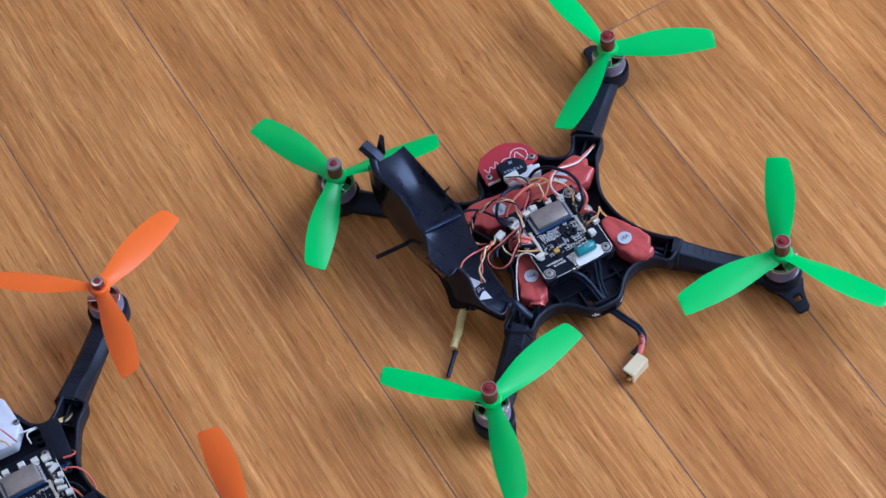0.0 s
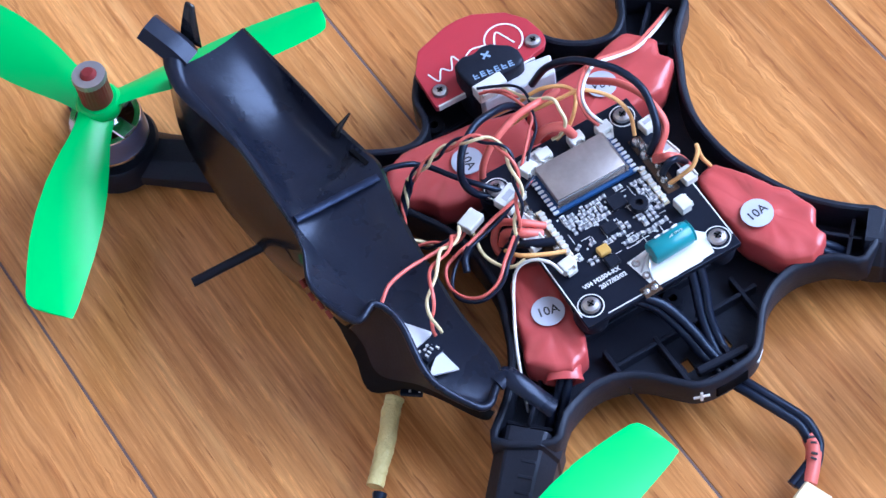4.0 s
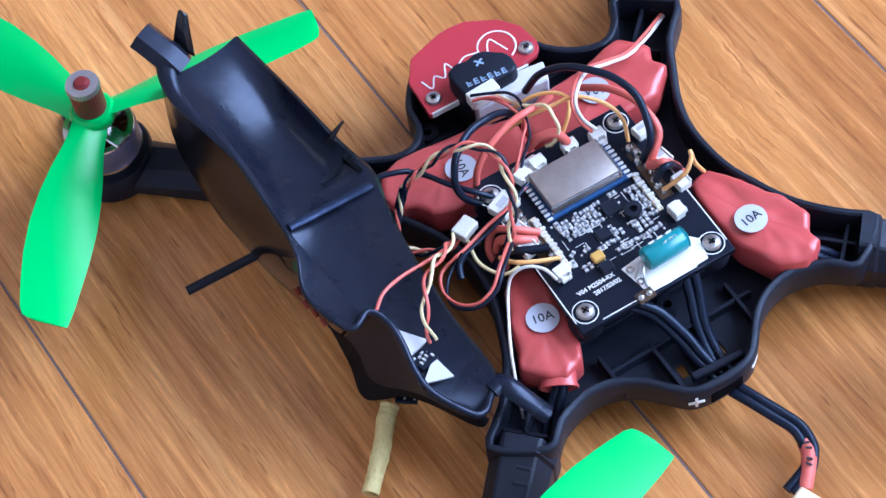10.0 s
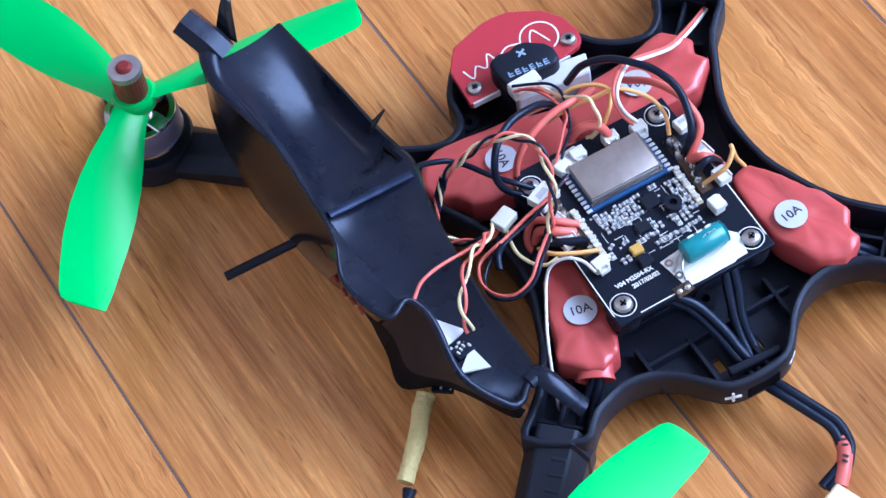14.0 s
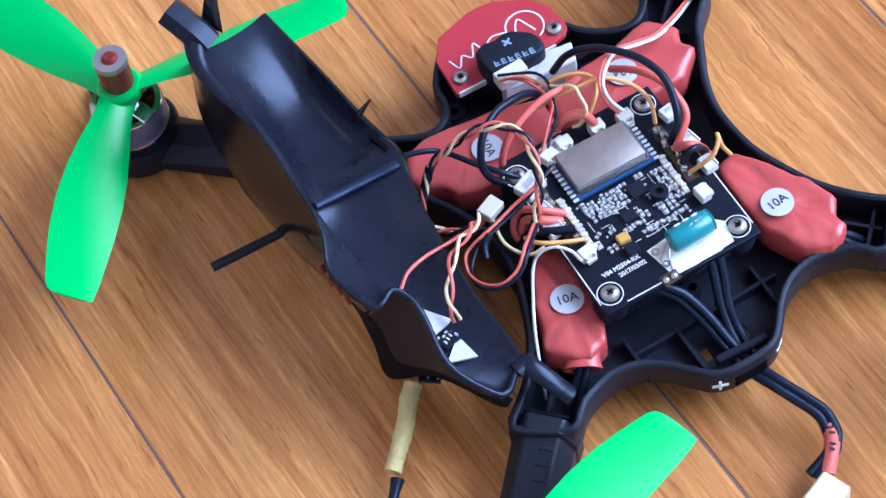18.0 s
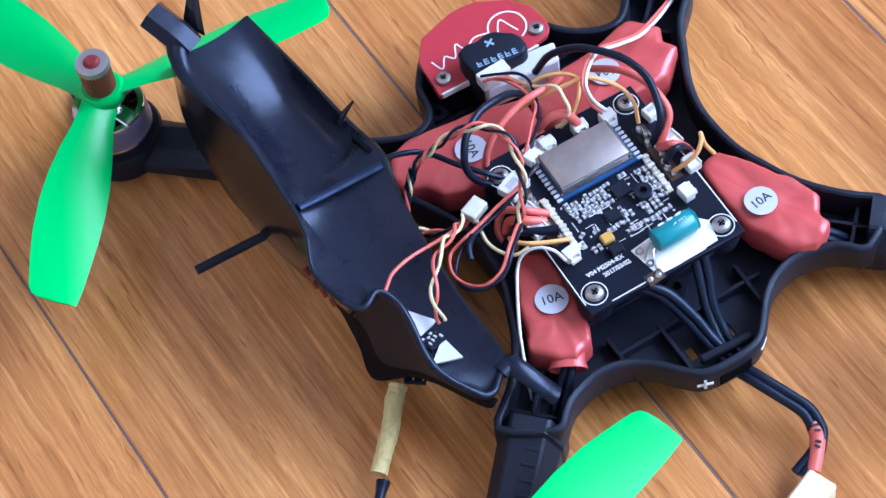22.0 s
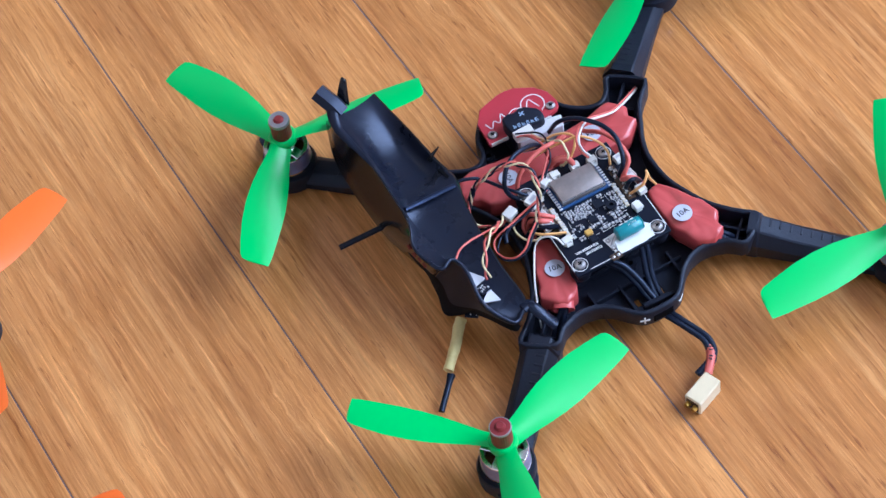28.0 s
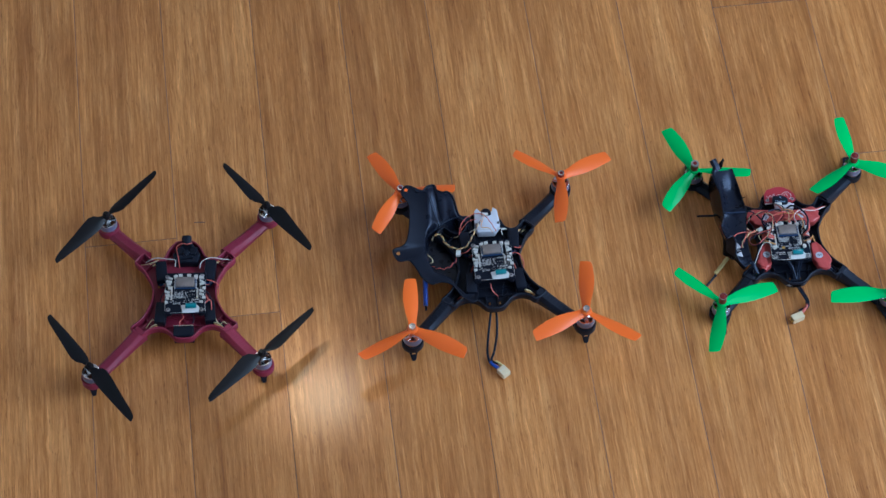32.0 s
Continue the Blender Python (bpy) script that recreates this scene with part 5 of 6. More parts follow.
def canopy_shell(parent, ra, rb, cr, bu):
    """A moulded trough: a side wall down from the near rim, a hollowed bottom to the far rim, and a bulging back that comes down to the floor."""
    pa, pb, pc, pd = (spline(r, 6) for r in (ra, rb, cr, bu))
    m = len(pa)
    bm = bmesh.new()
    rows = []
    for i in range(m):
        t = i / (m - 1)
        a, b_, c, d = pa[i], pb[i], pc[i], pd[i]
        face = [a, a.lerp(c, 0.12), a.lerp(c, 0.5), a.lerp(c, 0.88)]
        for k in range(12):
            q = k / 11
            p = c.lerp(b_, q)
            step = math.exp(-((t - 0.19) / 0.05) ** 2) * math.exp(-((q - 0.8) / 0.25) ** 2)
            scoop = 0.9 * math.sin(math.pi * q) + 7.0 * (1 - (2 * q - 1) ** 4) * math.exp(-((t - 0.085) / (0.05 if t < 0.085 else 0.12)) ** 2)
            p.z -= (scoop + 1.6 * step) * min(1.0, 6 * (1 - t))
            p.z += min(1.0, 8 * q * (1 - q)) * (0.4 * noise.noise(p * 0.06) + 0.16 * noise.noise(p * 0.17))
            face.append(p)
        lift = 19 * max(0, (t - 0.6) / 0.4)
        foot_b, foot_d = Vector((b_.x - 2.5, b_.y + 3 - 3 * t, max(3.0 + lift, b_.z - 24))), Vector((d.x + 5 - 3 * t, d.y - 1 + t, min(d.z - 1.5, 2.5 + lift)))
        back = [b_ + Vector((0.9, 0.4, -0.8)), b_.lerp(foot_b, 0.5), foot_b, foot_b.lerp(foot_d, 0.5), foot_d, d, d.lerp(a, 0.3) + Vector((-0.4, 0, 0.1)), d.lerp(a, 0.65) + Vector((-0.6, 0, 0.1)), a + Vector((-0.6, 0.1, -0.4))]
        rows.append([bm.verts.new(p) for p in face + back])
    n = len(rows[0])
    for r0, r1 in zip(rows, rows[1:]):
        for k in range(n):
            bm.faces.new((r0[k], r0[(k + 1) % n], r1[(k + 1) % n], r1[k]))
    bm.faces.new(rows[0][::-1])
    bm.faces.new(rows[-1])
    ob = smooth(part("shell", bm, M["shell"], parent), 40)
    for key in ("inner", "tray", "skirtshade"):
        ob.data.materials.append(M[key])
    for f in ob.data.polygons:
        k, row = f.index % n, f.index // n
        if row < m - 1 and k < 15:
            f.material_index = 1
        # lower back: shadow painted as dull black, which also hides floor reflections
        elif row < m - 1 and row > 0.42 * m and k < 22:
            f.material_index = 3
        elif row < m - 1 and (15 < k < 20 or row > 0.56 * m):
            f.material_index = 2
    # a crisp foot to the side wall
    for e in ob.data.edges:
        a, b_ = sorted(e.vertices)
        if b_ - a == n and a % n == 4 and 20 <= a // n <= 60:
            e.use_edge_sharp = True
    return ob


canopy_shell(canopy, RIM_A, RIM_B, CREASE, BULGE)
wire(canopy, "wire_black", [(-68.8, 18.3, 45.4), (-61.2, 19.1, 43.7), (-53.4, 19.6, 42.6), (-46.0, 19.7, 42.0)], 1.15, "inner_rib", per=8, seg=10, flat=0.5, radii=lambda t: 1 + 0.04 * math.sin(t * 57) + 0.03 * math.sin(t * 131)).data.materials[0] = M["scuffed"]
# rolled lip along the near rim, lugs, clip arm, fin and spike
wire(canopy, "wire_black", RIM_A[:5], 0.4, "rim_lip").data.materials[0] = M["inner"]
wire(canopy, "wire_black", RIM_A[4:] + [(-50.2, -37.6, 27), (-47.3, -34.8, 26)], 0.95, "rim_lip", radii=lambda t: 0.42 + 0.58 * min(1.0, t * 5)).data.materials[0] = M["inner"]
lug = tube([(-74.2, 78.5, 59), (-72.6, 75.0, 57.2), (-70.9, 71.4, 55.2), (-69.6, 68.6, 52.6)], 4.1, 6, 4, flat=0.85)
bevel(lug, 0.7, 2, 40)
smooth(part("screw_lug", lug, M["inner"], canopy), 30)
web = tube([(-71.2, 72.0, 55.0), (-73.6, 67.2, 54.6), (-74.6, 61.5, 53.4), (-74.0, 55.5, 52.8), (-72.6, 48.5, 51.9), (-71.2, 40.0, 51.0)], 2.9, 8, 5, flat=0.6, radii=lambda t: 1.0 - 0.8 * t ** 0.9)
smooth(part("lug_web", web, M["inner"], canopy), 50)
fin = bmesh.new()
rows = []
for k in range(9):
    t = k / 8
    a, c = Vector((-68.6, 74.6, 51.5)).lerp(Vector((-63.2, 77.9, 60.4)), t), Vector((-64.6, 71.6, 50.5)).lerp(Vector((-62.0, 76.4, 60.0)), t)
    rows.append([fin.verts.new(a.lerp(c, u) + Vector((-0.9, 1.3, 1.6)) * math.sin(math.pi * u) * (1 - 0.5 * t) + Vector((0, 0, 2.4 * math.sin(1.6 * t))) * (1 - t)) for u in (0, 0.25, 0.5, 0.75, 1)])
for a, c in zip(rows, rows[1:]):
    for k in range(4):
        fin.faces.new((a[k], a[k + 1], c[k + 1], c[k]))
fin_ob = smooth(part("fin", fin, M["shell"], canopy), 60)
thick = fin_ob.modifiers.new("thickness", "SOLIDIFY")
thick.thickness, thick.offset = 0.0007, 0
spike = tube([(-48.1, 36.9, 40.5), (-46.5, 36.9, 43), (-43.4, 36.8, 46)], 1.15, 8, 4, radii=lambda t: 1.1 - 0.85 * t)
smooth(part("peg", spike, M["shell"], canopy), 60)
arm_clip = tube([(-48.6, -35.5, 26.6), (-45.7, -35, 26.6), (-44.3, -37.7, 26.2), (-42.3, -41.5, 24), (-39.6, -45.2, 20)], 2.5, 10, 5, flat=0.55)
smooth(part("clip_arm", arm_clip, M["inner"], canopy), 60)
# dark block in place of a cut slot, painting the shade inside it
slot = prism([(-47.9, 30.7), (-46.7, 30.2), (-45.6, 25.0), (-46.7, 24.6)][::-1], 39, 41.6)
part("slot", slot, M["dark"], canopy)
flames = bmesh.new()
for x, y in ((-75.5, 4.7), (-75.5, 0.5), (-74.9, -2.7), (-74.4, -5.9)):
    tube([(x + 0.3, y + 0.8, 41.6), (x + 0.4, y, 41.0), (x + 0.5, y - 0.9, 40.3)], 0.55, 6, 3, bm=flames, flat=0.7)
part("red_print", flames, M["redprint"], canopy)
for pts in ([(-60.3, -15.8, 37.2), (-54.9, -19.2, 32.2), (-60.6, -21.7, 34.5)], [(-55.8, -23, 31), (-54.2, -29.2, 29), (-61.9, -28.9, 33)]):
    t1 = bmesh.new()
    t1.faces.new([t1.verts.new((p[0], p[1], p[2] + 0.7)) for p in pts])
    r = bmesh.ops.extrude_face_region(t1, geom=t1.faces[:])
    bmesh.ops.translate(t1, vec=(0, 0, -0.6), verts=[v for v in r["geom"] if isinstance(v, bmesh.types.BMVert)])
    part("white_triangle", t1, M["padgrey"], canopy, "white triangular pad")
mini = box(0, 0, 0, 8.6, 6.0, 1.0, 0.1)
mb = part("camera_transmitter_board", mini, M["pcb"], canopy)
at(mb, -57.4, -21.5, 31.6, 0, 20, 20)
dots = bmesh.new()
for k in range(6):
    box(-3.6 + k * 1.4, 2.2, 0.7, 0.9, 0.9, 0.4, 0.1, bm=dots)
    box(-3.4 + k * 1.4, 0.5 - 0.5 * (k % 2), 0.7, 0.8, 0.5, 0.4, bm=dots)
    box(-3.2 + k * 1.3, -1.6 + 0.4 * (k % 3), 0.7, 0.5, 0.9, 0.4, bm=dots)
part("solder_speckle", dots, M["tinned"], mb)
# antennas
wire(canopy, "wire_black", [(-93.3, 36.3, 15), (-84, 35.3, 16), (-74.5, 34.3, 17)], 1.25, "antenna_rod", "thin black antenna rod", per=2).data.materials[0] = M["black"]
wire(canopy, "tape", [(-66.8, -15.8, 8), (-69.6, -18.5, 7.5), (-73.6, -23.4, 6.5), (-78.7, -28.6, 5.8), (-82.2, -32.1, 5.2)], 2.35, "antenna_sleeve", "yellow taped antenna sleeve", radii=lambda t: 1.02 + 0.09 * noise.noise(Vector((t * 9, 0.3, 0.7))) + 0.03 * math.sin(t * 47 + 3 * math.sin(t * 9)) - 0.1 * t, per=14, seg=12)
ab = at(part("antenna_board", bevel(box(0, 0, 0, 5.4, 3.6, 1.2), 0.2), M["pcb"], canopy), -62.9, -18.4, 12.4, 0, 0, -38)
specks = bmesh.new()
for k in range(6):
    box(-2.0 + k * 0.8, 0.9 - 0.9 * (k % 3), 0.7, 0.5, 0.6, 0.3, bm=specks)
part("solder_speckle", specks, M["tinned"], ab)
wire(canopy, "wire_black", [(-82.0, -34.0, 4.6), (-84.6, -36.8, 4.2), (-93.0, -45.6, 3.0)], 1.35, "antenna_tip", radii=lambda t: 1.35 - 0.4 * min(1, t * 2))

# ---- the orange quadcopter's insides ----
flight_board(orange_quad, 5.5, 5.5, 0, False)


def corner_pads(parent, dx, dy, blue=True):
    """Four black foam-wrapped speed controllers by the board, with their leads."""
    for sx in (-1, 1):
        for sy in (-1, 1):
            x, y = 25.5 * sx + dx, (24 if sy > 0 else -27) + dy
            bm = bevel(box(0, 0, 0, 11.5, 25, 10), 1.2, 2)
            p = at(smooth(part("speed_controller", bm, M["tray"], parent, "black foam-wrapped block")), x, y, 17.5, 0, 0, -5 * sx * sy)
            part("circuit_strip", box(0, -sy * 12.5, -1.5, 7, 4.6, 1.4, 0.2), M["blueboard"] if blue else M["pcb"], p)
            part("solder_end", box(1.5, -sy * 13.4, -0.5, 2.2, 1.8, 0.8, 0.2), M["solder"], p)
            wire(parent, "wire_red", [(x - sx * 1, y - sy * 14, 15), (x - sx * 3, y - sy * 18, 20), (x - sx * 6, y - sy * 19, 27)], 0.6)
            wire(parent, "wire_black", [(x + sx * 2, y - sy * 14, 15), (x - sx * 1, y - sy * 21, 21), (x - sx * 6, y - sy * 22, 27)], 0.6)
            wire(parent, "wire_yellow", [(x + sx * 0.5, y + sy * 10, 14), (x + sx * 5, y + sy * 12, 17), (x + sx * 11, y + sy * 13, 13), (x + sx * 17, y + sy * 19, 9)], 0.7)
            wire(parent, "wire_orange", [(x + sx * 1.5, y + sy * 9.5, 13), (x + sx * 7, y + sy * 14, 15), (x + sx * 12, y + sy * 15, 12), (x + sx * 17, y + sy * 20, 8)], 0.7)


corner_pads(orange_quad, 3.5, 0)
holder = prism([(-9, 61), (-5.5, 65), (-2.5, 59.5), (9.5, 58.5), (11.0, 64.5), (15.5, 60.5), (17, 41), (10, 32), (-8, 33), (-10.5, 44)][::-1], 15, 25, 1.2, seg=2)
hold = smooth(part("camera_holder", holder, M["milky"], orange_quad, "milky white camera holder"), 40)
lens = lathe([(0, 0), (5.2, 0), (5.2, 9), (4.2, 10.5), (0, 10.5)], 22)
at(smooth(part("camera_lens", lens, M["tray"], hold)), 3.5, 53, 20, -90, 0, 0)
part("camera_board", box(3.5, 55.5, 25.6, 10, 4.2, 2.4, 0.4), M["tray"], hold)
at(part("camera_plug", bevel(box(0, 0, 0, 6.2, 3.4, 3.0), 0.3), M["socket"], hold), 2.0, 53.4, 27.4, 0, 0, -8)
for x in (-8.6, 15.6):
    screw(hold, x, 43, 25, 1.7)
tail = box(0, -56, 11, 12, 1.6, 5, 0.3)
part("battery_strap_bar", tail, M["tray"], orange_quad)
for colour, r, pts in (
        ("wire_red", 0.7, [(-29, 30, 27), (-24, 43, 31), (-13, 51, 33), (-1, 50, 33), (6, 40, 32), (11, 29, 30)]),
        ("wire_orange", 0.7, [(1, 52, 28), (-2, 44, 30), (-4, 36, 30), (4, 34, 30), (7, 28, 30)]),
        ("wire_white", 0.8, [(-24, 36, 14), (-12, 37, 24), (-2, 36, 26), (22, 38, 20), (38, 40, 10)]),
        ("wire_white", 0.8, [(17, 24, 30), (17, 31, 27), (19, 36, 22), (26, 39, 16)]),
        ("wire_red", 0.9, [(28, 8, 28), (33, 7, 28), (35, 12, 22), (33, 18, 16)]),
        ("wire_red", 0.9, [(27, 2, 28), (33, -2, 27), (36, -10, 21), (33, -18, 15)]),
        ("wire_red", 0.9, [(-18, 12, 28), (-24, 7, 28), (-29, 10, 22)]),
        ("wire_red", 0.9, [(-2, -31, 22), (-1, -37, 18), (4, -42, 14), (4, -46, 12)]),
        ("wire_black", 0.9, [(12, -31, 22), (10, -38, 16), (8, -44, 10)]),
        ("wire_red", 0.8, [(-40, -40, 9), (-34, -40, 16), (-27, -38, 14)]),
        ("wire_black", 1.3, [(-3, -48, 6), (-6, -62, 3), (-10, -80, -2), (-13, -98, -5), (-12, -110, -6), (-7, -116, -5.5)]),
        ("wire_black", 1.3, [(1, -48, 6), (1, -62, 3), (-1, -80, -2), (-6, -98, -5), (-10, -108, -6), (-3, -113, -5.5)]),
        ("blue", 1.9, [(-11.5, -110, -5.5), (-9, -114, -5.5), (-4, -119, -5)]),
        ("tape", 1.5, [(-6, -110, -5.5), (-2, -113, -5.5), (1, -117, -5)])):
    wire(orange_quad, colour, pts, r if r > 1.2 else r * 0.6)
pl = part("battery_plug", bevel(box(0, 0, 0, 9.5, 11.5, 7), 0.5), M["beige"], orange_quad, "pale two-pin battery plug")
at(pl, 0.8, -123.5, -5.3, 0, 0, 35)
part("plug_rib", box(0, 1.5, 3.5, 8.0, 0.6, 0.5), M["socket"], pl)

# ---- the orange quadcopter's canopy, lying open beside it ----
dish = empty("canopy")
dish.location.x = -0.0035
tagged(dish, "black hollow canopy lying open side up against the quadcopter", "drone canopy", "canopies")
DISH_RIM = [(-84.4, 88.7, 49), (-79, 92.5, 50), (-72.2, 89.3, 50), (-69.6, 83.4, 49), (-63.1, 83.6, 49), (-57, 89.2, 50), (-48.8, 90.7, 49), (-46.9, 84.3, 49), (-41.5, 81.4, 48), (-34.4, 81.6, 47), (-29.1, 73.4, 44), (-27.2, 61.3, 40), (-23.6, 55.8, 36), (-14, 55.5, 32), (-12, 31, 31), (-14, -3, 31),
            (-17, -44, 31), (-24, -51, 32), (-34, -43, 33), (-43, -29, 35), (-54, -26, 37), (-64, -28.5, 38), (-73.3, -20.7, 40), (-78.3, -9.7, 42), (-85.3, 0.3, 44), (-96.4, -0.7, 46), (-101.5, 13.5, 46), (-89.7, 19, 45), (-83.7, 29.9, 44), (-80, 48.8, 44), (-79, 70.2, 46), (-85, 82.1, 48)]
DISH_MOUTH = [(-59, 81.5, 48), (-58.5, 82.5, 49), (-58, 82.8, 49), (-57.5, 83, 49), (-57, 83.6, 49), (-55.5, 86.8, 49), (-49.5, 87.5, 47.5), (-47.2, 82.8, 47.5), (-42, 79.8, 46.5), (-35.2, 79.6, 45), (-30.6, 72.2, 42), (-29, 60.5, 38), (-26, 54, 34.5), (-18, 50, 31), (-16, 31, 30), (-18, -3, 30),
              (-22, -34, 30), (-27, -40, 30), (-36, -33, 31), (-44, -20, 32.5), (-53, -14, 33), (-60, -9, 33), (-63, -2, 33.5), (-65, 3, 34), (-66, 9, 34.5), (-66.2, 13, 35), (-66.2, 20, 35), (-65.8, 26, 35.5), (-64.4, 34, 36), (-61.5, 46, 38), (-59.8, 66, 43), (-59.2, 76, 46)]


def canopy_dish(parent):
    """A hollow moulded cover, open side up: a flange with two screw lugs, a shallow upper basin, a lip and a deep lower hollow."""
    rim, mouth = (spline(r + r[:1], 4)[:-1] for r in (DISH_RIM, DISH_MOUTH))
    n = len(rim)
    mid = Vector((-42, 28, 0))
    bm = bmesh.new()
    loops = [[bm.verts.new(a.lerp(b_, u) - Vector((0, 0, 1.2 * math.sin(math.pi * u)))) for a, b_ in zip(rim, mouth)] for u in (0, 0.06, 0.35, 0.7, 0.94)]
    for f in (1.0, 0.985, 0.965, 0.94, 0.91, 0.87, 0.82, 0.76, 0.7, 0.64, 0.58, 0.52, 0.46, 0.4, 0.34, 0.28, 0.2, 0.1):
        loop = []
        for m in mouth:
            q = mid + (m - mid) * f
            up = min(1.0, max(0.0, (q.y - 42.5 - (q.x + 53) * 0.5) / 5))
            up = up * up * (3 - 2 * up)
            deep = min(1.0, (1 - f) / (0.14 + 0.5 * up))
            deep = deep * deep * (3 - 2 * deep)
            q.z = m.z + (17 + 15.0 * up - m.z) * deep
            loop.append(bm.verts.new(q))
        loops.append(loop)
    for a, b_ in zip(loops, loops[1:]):
        for k in range(n):
            bm.faces.new((a[k], a[(k + 1) % n], b_[(k + 1) % n], b_[k]))
    c = bm.verts.new((-42, 28, 17))
    for k in range(n):
        bm.faces.new((loops[-1][k], loops[-1][(k + 1) % n], c))
    ob = smooth(part("shell", bm, M["tray"], parent), 60)
    ob.data.materials.append(M["inner"])
    for face in ob.data.polygons:
        if face.index >= 4 * n:
            face.material_index = 1
    so = ob.modifiers.new("thickness", "SOLIDIFY")
    so.thickness, so.offset = 0.0014, 0
    return ob


canopy_dish(dish)
for x, y, z in ((-79.6, 86.4, 48.8), (-95.6, 8.4, 45.6)):
    h = lathe([(0, 0), (2.0, 0), (2.0, 0.5), (0, 0.5)], 14)
    at(part("screw_hole", h, M["orange"] if y > 50 else M["bamboo"], dish), x, y, z + 0.6)
wires_twisted(dish, ("wire_yellow", "wire_orange", "wire_black"), [(-57.2, 33.2, 28), (-53.9, 36.3, 33), (-47.2, 33.0, 36), (-45.1, 23.8, 37), (-39.7, 17.3, 37), (-30.0, 13.3, 37), (-21.6, 16.8, 37), (-14.4, 28.2, 37), (-8.8, 39.2, 36), (-2.0, 49.7, 35)], 0.42, 9)
wires_twisted(dish, ("wire_black", "wire_red"), [(-63.1, 2.1, 28), (-55.9, -6.0, 33), (-46.2, -8.8, 36), (-37.7, -3.0, 36), (-33.8, 3.1, 36)], 0.42, 8)
wire(dish, "wire_yellow", [(-67.5, 24.4, 30), (-65.0, 14.5, 32), (-59.7, 6.8, 32), (-60.3, 2.8, 31), (-64.9, 4.5, 29)], 0.42)
wire(dish, "wire_black", [(-63.1, 34.6, 34), (-57.8, 37.6, 36), (-49.3, 42.8, 38), (-40.6, 48.6, 39), (-28.0, 53.0, 38), (-20.4, 48.1, 37)], 0.8)
wire(dish, "wire_red", [(-28.1, 34.1, 28), (-24.3, 39.4, 36), (-16.7, 45.3, 40), (-8.4, 47.4, 40)], 0.34)
wire(dish, "wire_black", [(-63.5, 30.6, 31), (-62.1, 13.1, 30), (-66.0, -6.8, 32), (-64.9, -16.5, 34)], 0.7)
at(part("inline_plug", bevel(box(0, 0, 0, 5, 6.5, 3), 0.3), M["socket"], dish), -31.9, 8.7, 35.5, 0, 0, -10)
wire(dish, "wire_black", [(-65, -10, 22), (-66, -15, 26), (-66, -21, 33)], 1.3, "cable_tie")
wire(dish, "blue", [(-69, -6, 24), (-70, -20, 18), (-71.5, -38, 12)], 2.6, "antenna_sleeve", "bright blue antenna sleeve", per=3)
wire(dish, "wire_black", [(-71.3, -37, 12.3), (-71.6, -43, 10.5)], 1.2, "antenna_tip", per=3)

# ---- the crimson quadcopter's insides ----
flight_board(red_quad, 4.2, 1.5, 0, False)
corner_pads(red_quad, 1.2, -1.0)
camr = prism([(-10, 34), (13, 34), (16.5, 44), (12, 52), (8, 58), (-3, 58.5), (-7, 52), (-13, 45)], 8, 20, 1.2, seg=2)
cb = smooth(part("camera_block", camr, M["tray"], red_quad, "black camera block"))
at(smooth(part("camera_lens", lathe([(0, 0), (5.4, 0), (5.4, 8), (4.4, 9.6), (3.8, 8.8), (0, 8)], 24), M["tray"], cb)), 2, 56, 21, -62, 0, 0)
for x, y, z, w, h, rz in ((-5, 48, 21.0, 9, 8, 24), (9, 47, 21.5, 7, 10, -18), (2, 40, 20.5, 14, 4, 4), (-9, 39, 19.5, 4, 7, -8), (2, 44, 23.0, 6, 5, 40)):
    part("camera_board", box(x, y, z, w, h, 3, 0.5, rz=rz), M["tray"], cb)
bt = part("battery_tray", box(-0.4, -50.5, 12, 21, 12, 16, 0.8), M["tray"], red_quad, "black battery bay with a pale edge")
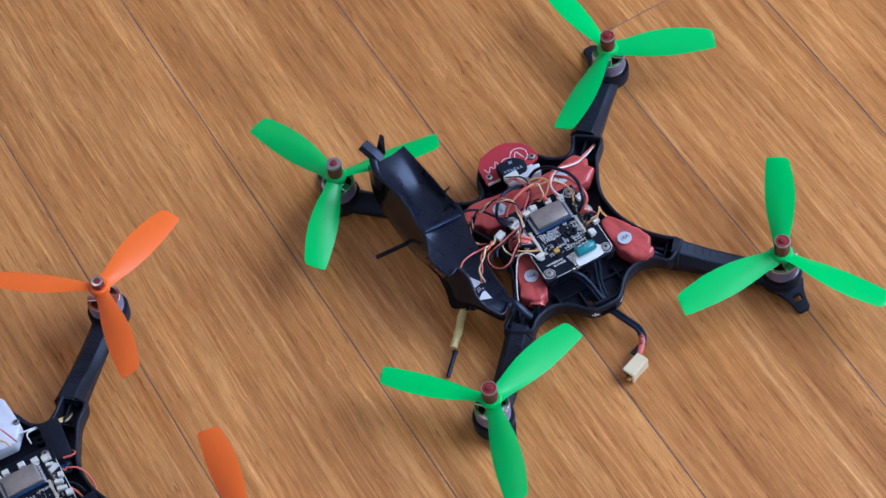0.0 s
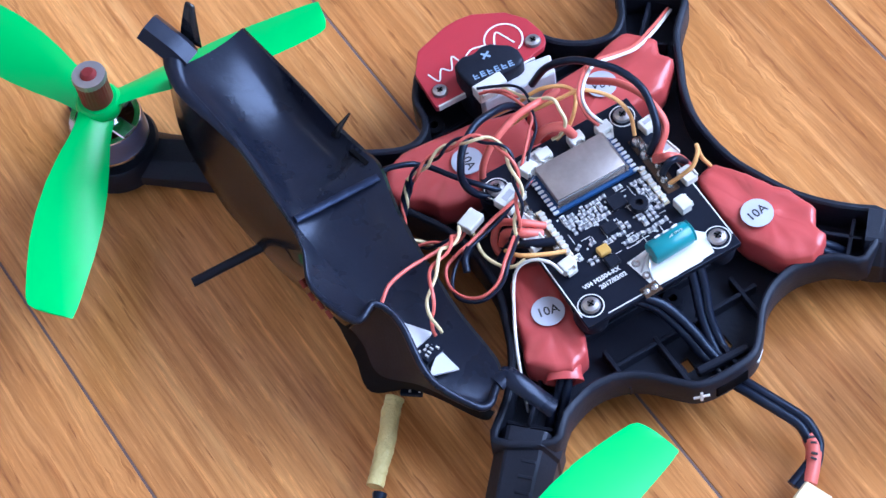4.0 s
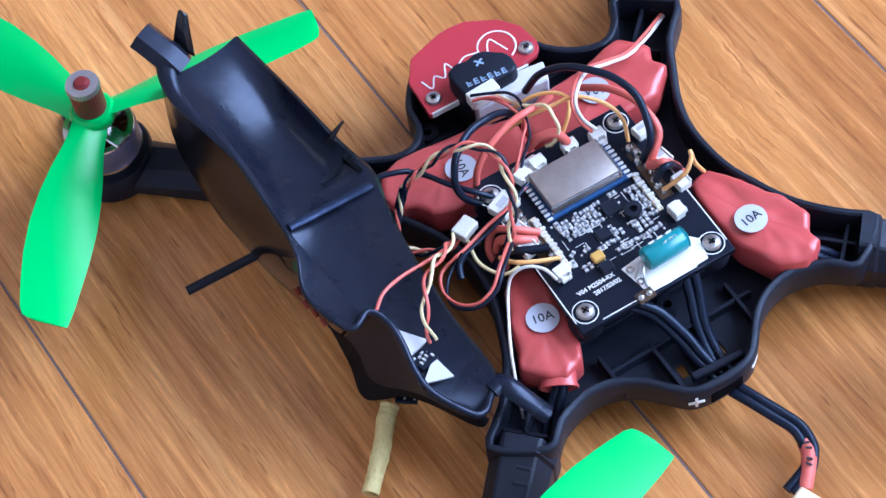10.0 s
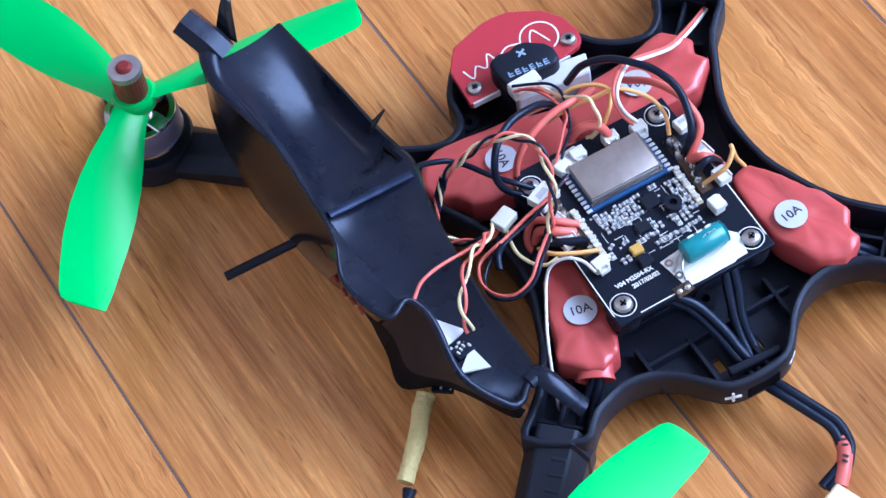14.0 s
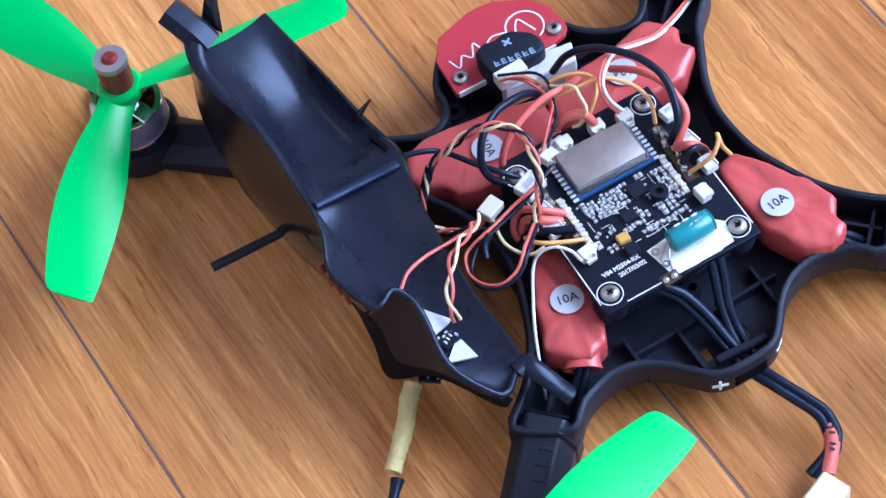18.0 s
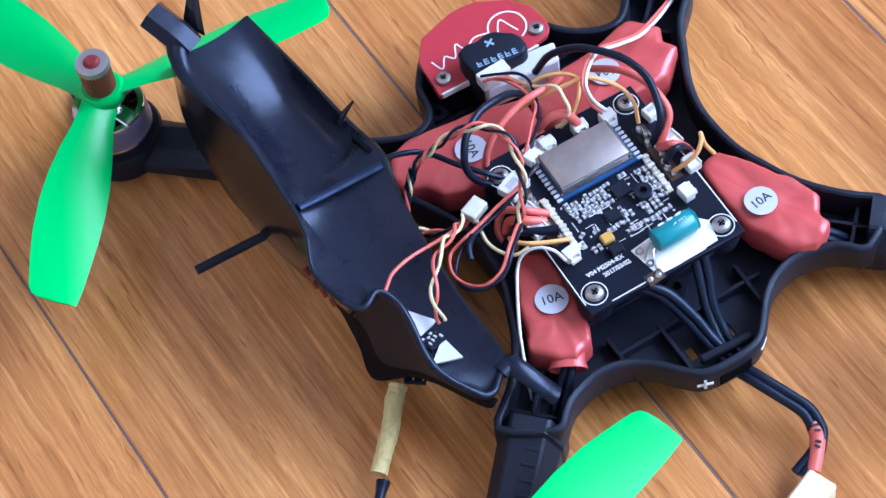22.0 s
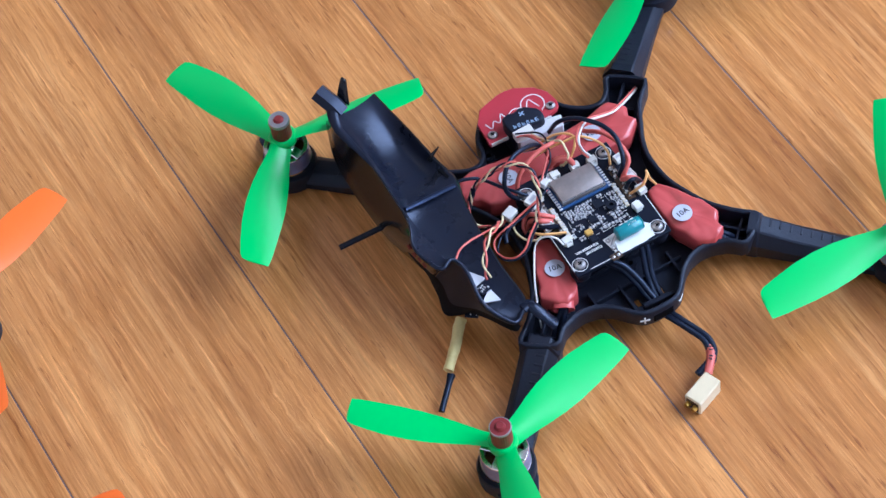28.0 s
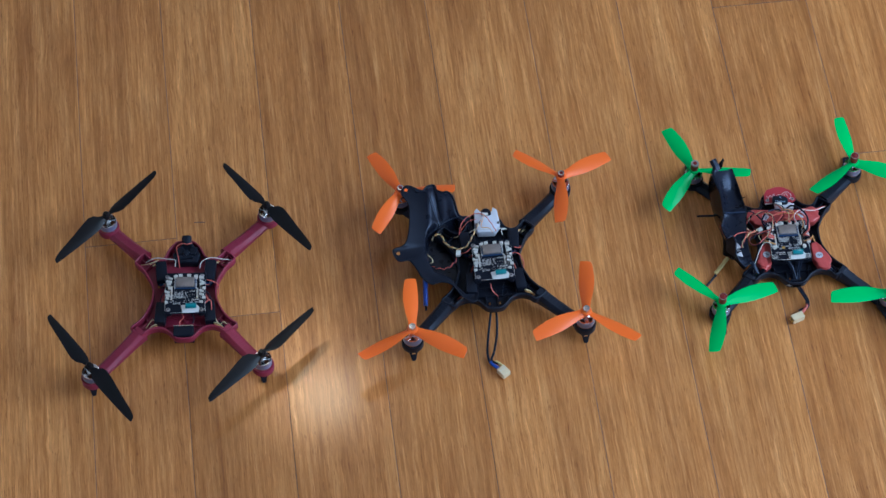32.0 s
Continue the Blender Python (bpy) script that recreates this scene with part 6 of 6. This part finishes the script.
part("tray_edge", box(-0.4, -44.6, 20.2, 21, 0.8, 0.8), M["solder"], bt)
part("tail_bar", box(1, -57.5, 14, 16, 1.4, 1.6, 0.3), M["crimson"], red_quad)
for colour, r, pts in (
        ("wire_yellow", 0.8, [(-47, 37, 14), (-40, 32, 22), (-33, 33, 24), (-28, 38, 20)]),
        ("wire_white", 0.8, [(-41, 36, 20), (-30, 37, 26), (-14, 34, 27), (-9, 31, 30), (-9, 22, 31)]),
        ("wire_white", 0.8, [(17, 19, 31), (19, 27, 31), (28, 33, 29), (40, 34, 24), (49, 39, 14)]),
        ("wire_red", 0.8, [(-4, 20, 31), (-6, 34, 31), (-8, 48, 29), (-2, 53, 28), (3, 51, 29), (8, 55, 26)]),
        ("wire_red", 1.0, [(24, 6, 28), (30, 4, 28), (36, 2, 22), (35, -6, 16)]),
        ("wire_red", 1.0, [(21, -24, 28), (28, -18, 26), (29, -28, 22), (30, -36, 16)]),
        ("wire_red", 1.0, [(-2, -33, 26), (0, -37, 24), (-4, -40, 21), (-4, -45, 20)]),
        ("wire_black", 1.0, [(8, -33, 26), (11, -37, 22), (9, -42, 20)]),
        ("wire_yellow", 0.8, [(-40, -41, 12), (-33, -36, 20), (-30, -38, 21), (-22, -37, 19)]),
        ("wire_yellow", 0.8, [(33, -38, 20), (37, -42, 16), (42, -40, 17), (46, -44, 12)]),
        ("wire_black", 1.2, [(36, -38, 18), (42, -44, 14), (50, -44, 10)])):
    wire(red_quad, colour, pts, r * 0.58)

# ---- rug at the room's edge, and a mark in the floor ----
rug = part("rug", box(0, 0, 0, 1150, 1900, 10, 3, seg=2), M["cloth"])
rug.matrix_world = pose(1.216, 0.22, 0.005, 0, 0, 6.5)
tagged(rug, "slate grey rug with a darker bound edge on the floor", "rug")
part("rug_binding", box(-568, 0, 0.6, 17, 1902, 11, 3), M["darkcloth"], rug, "dark bound edge")
tagged(part("splinter", box(-307.5, 103, 0.1, 12, 0.9, 0.4, 0.1, rz=-5), M["gap"]), "short dark splinter mark in the plank", "floor mark", kind="stuff")
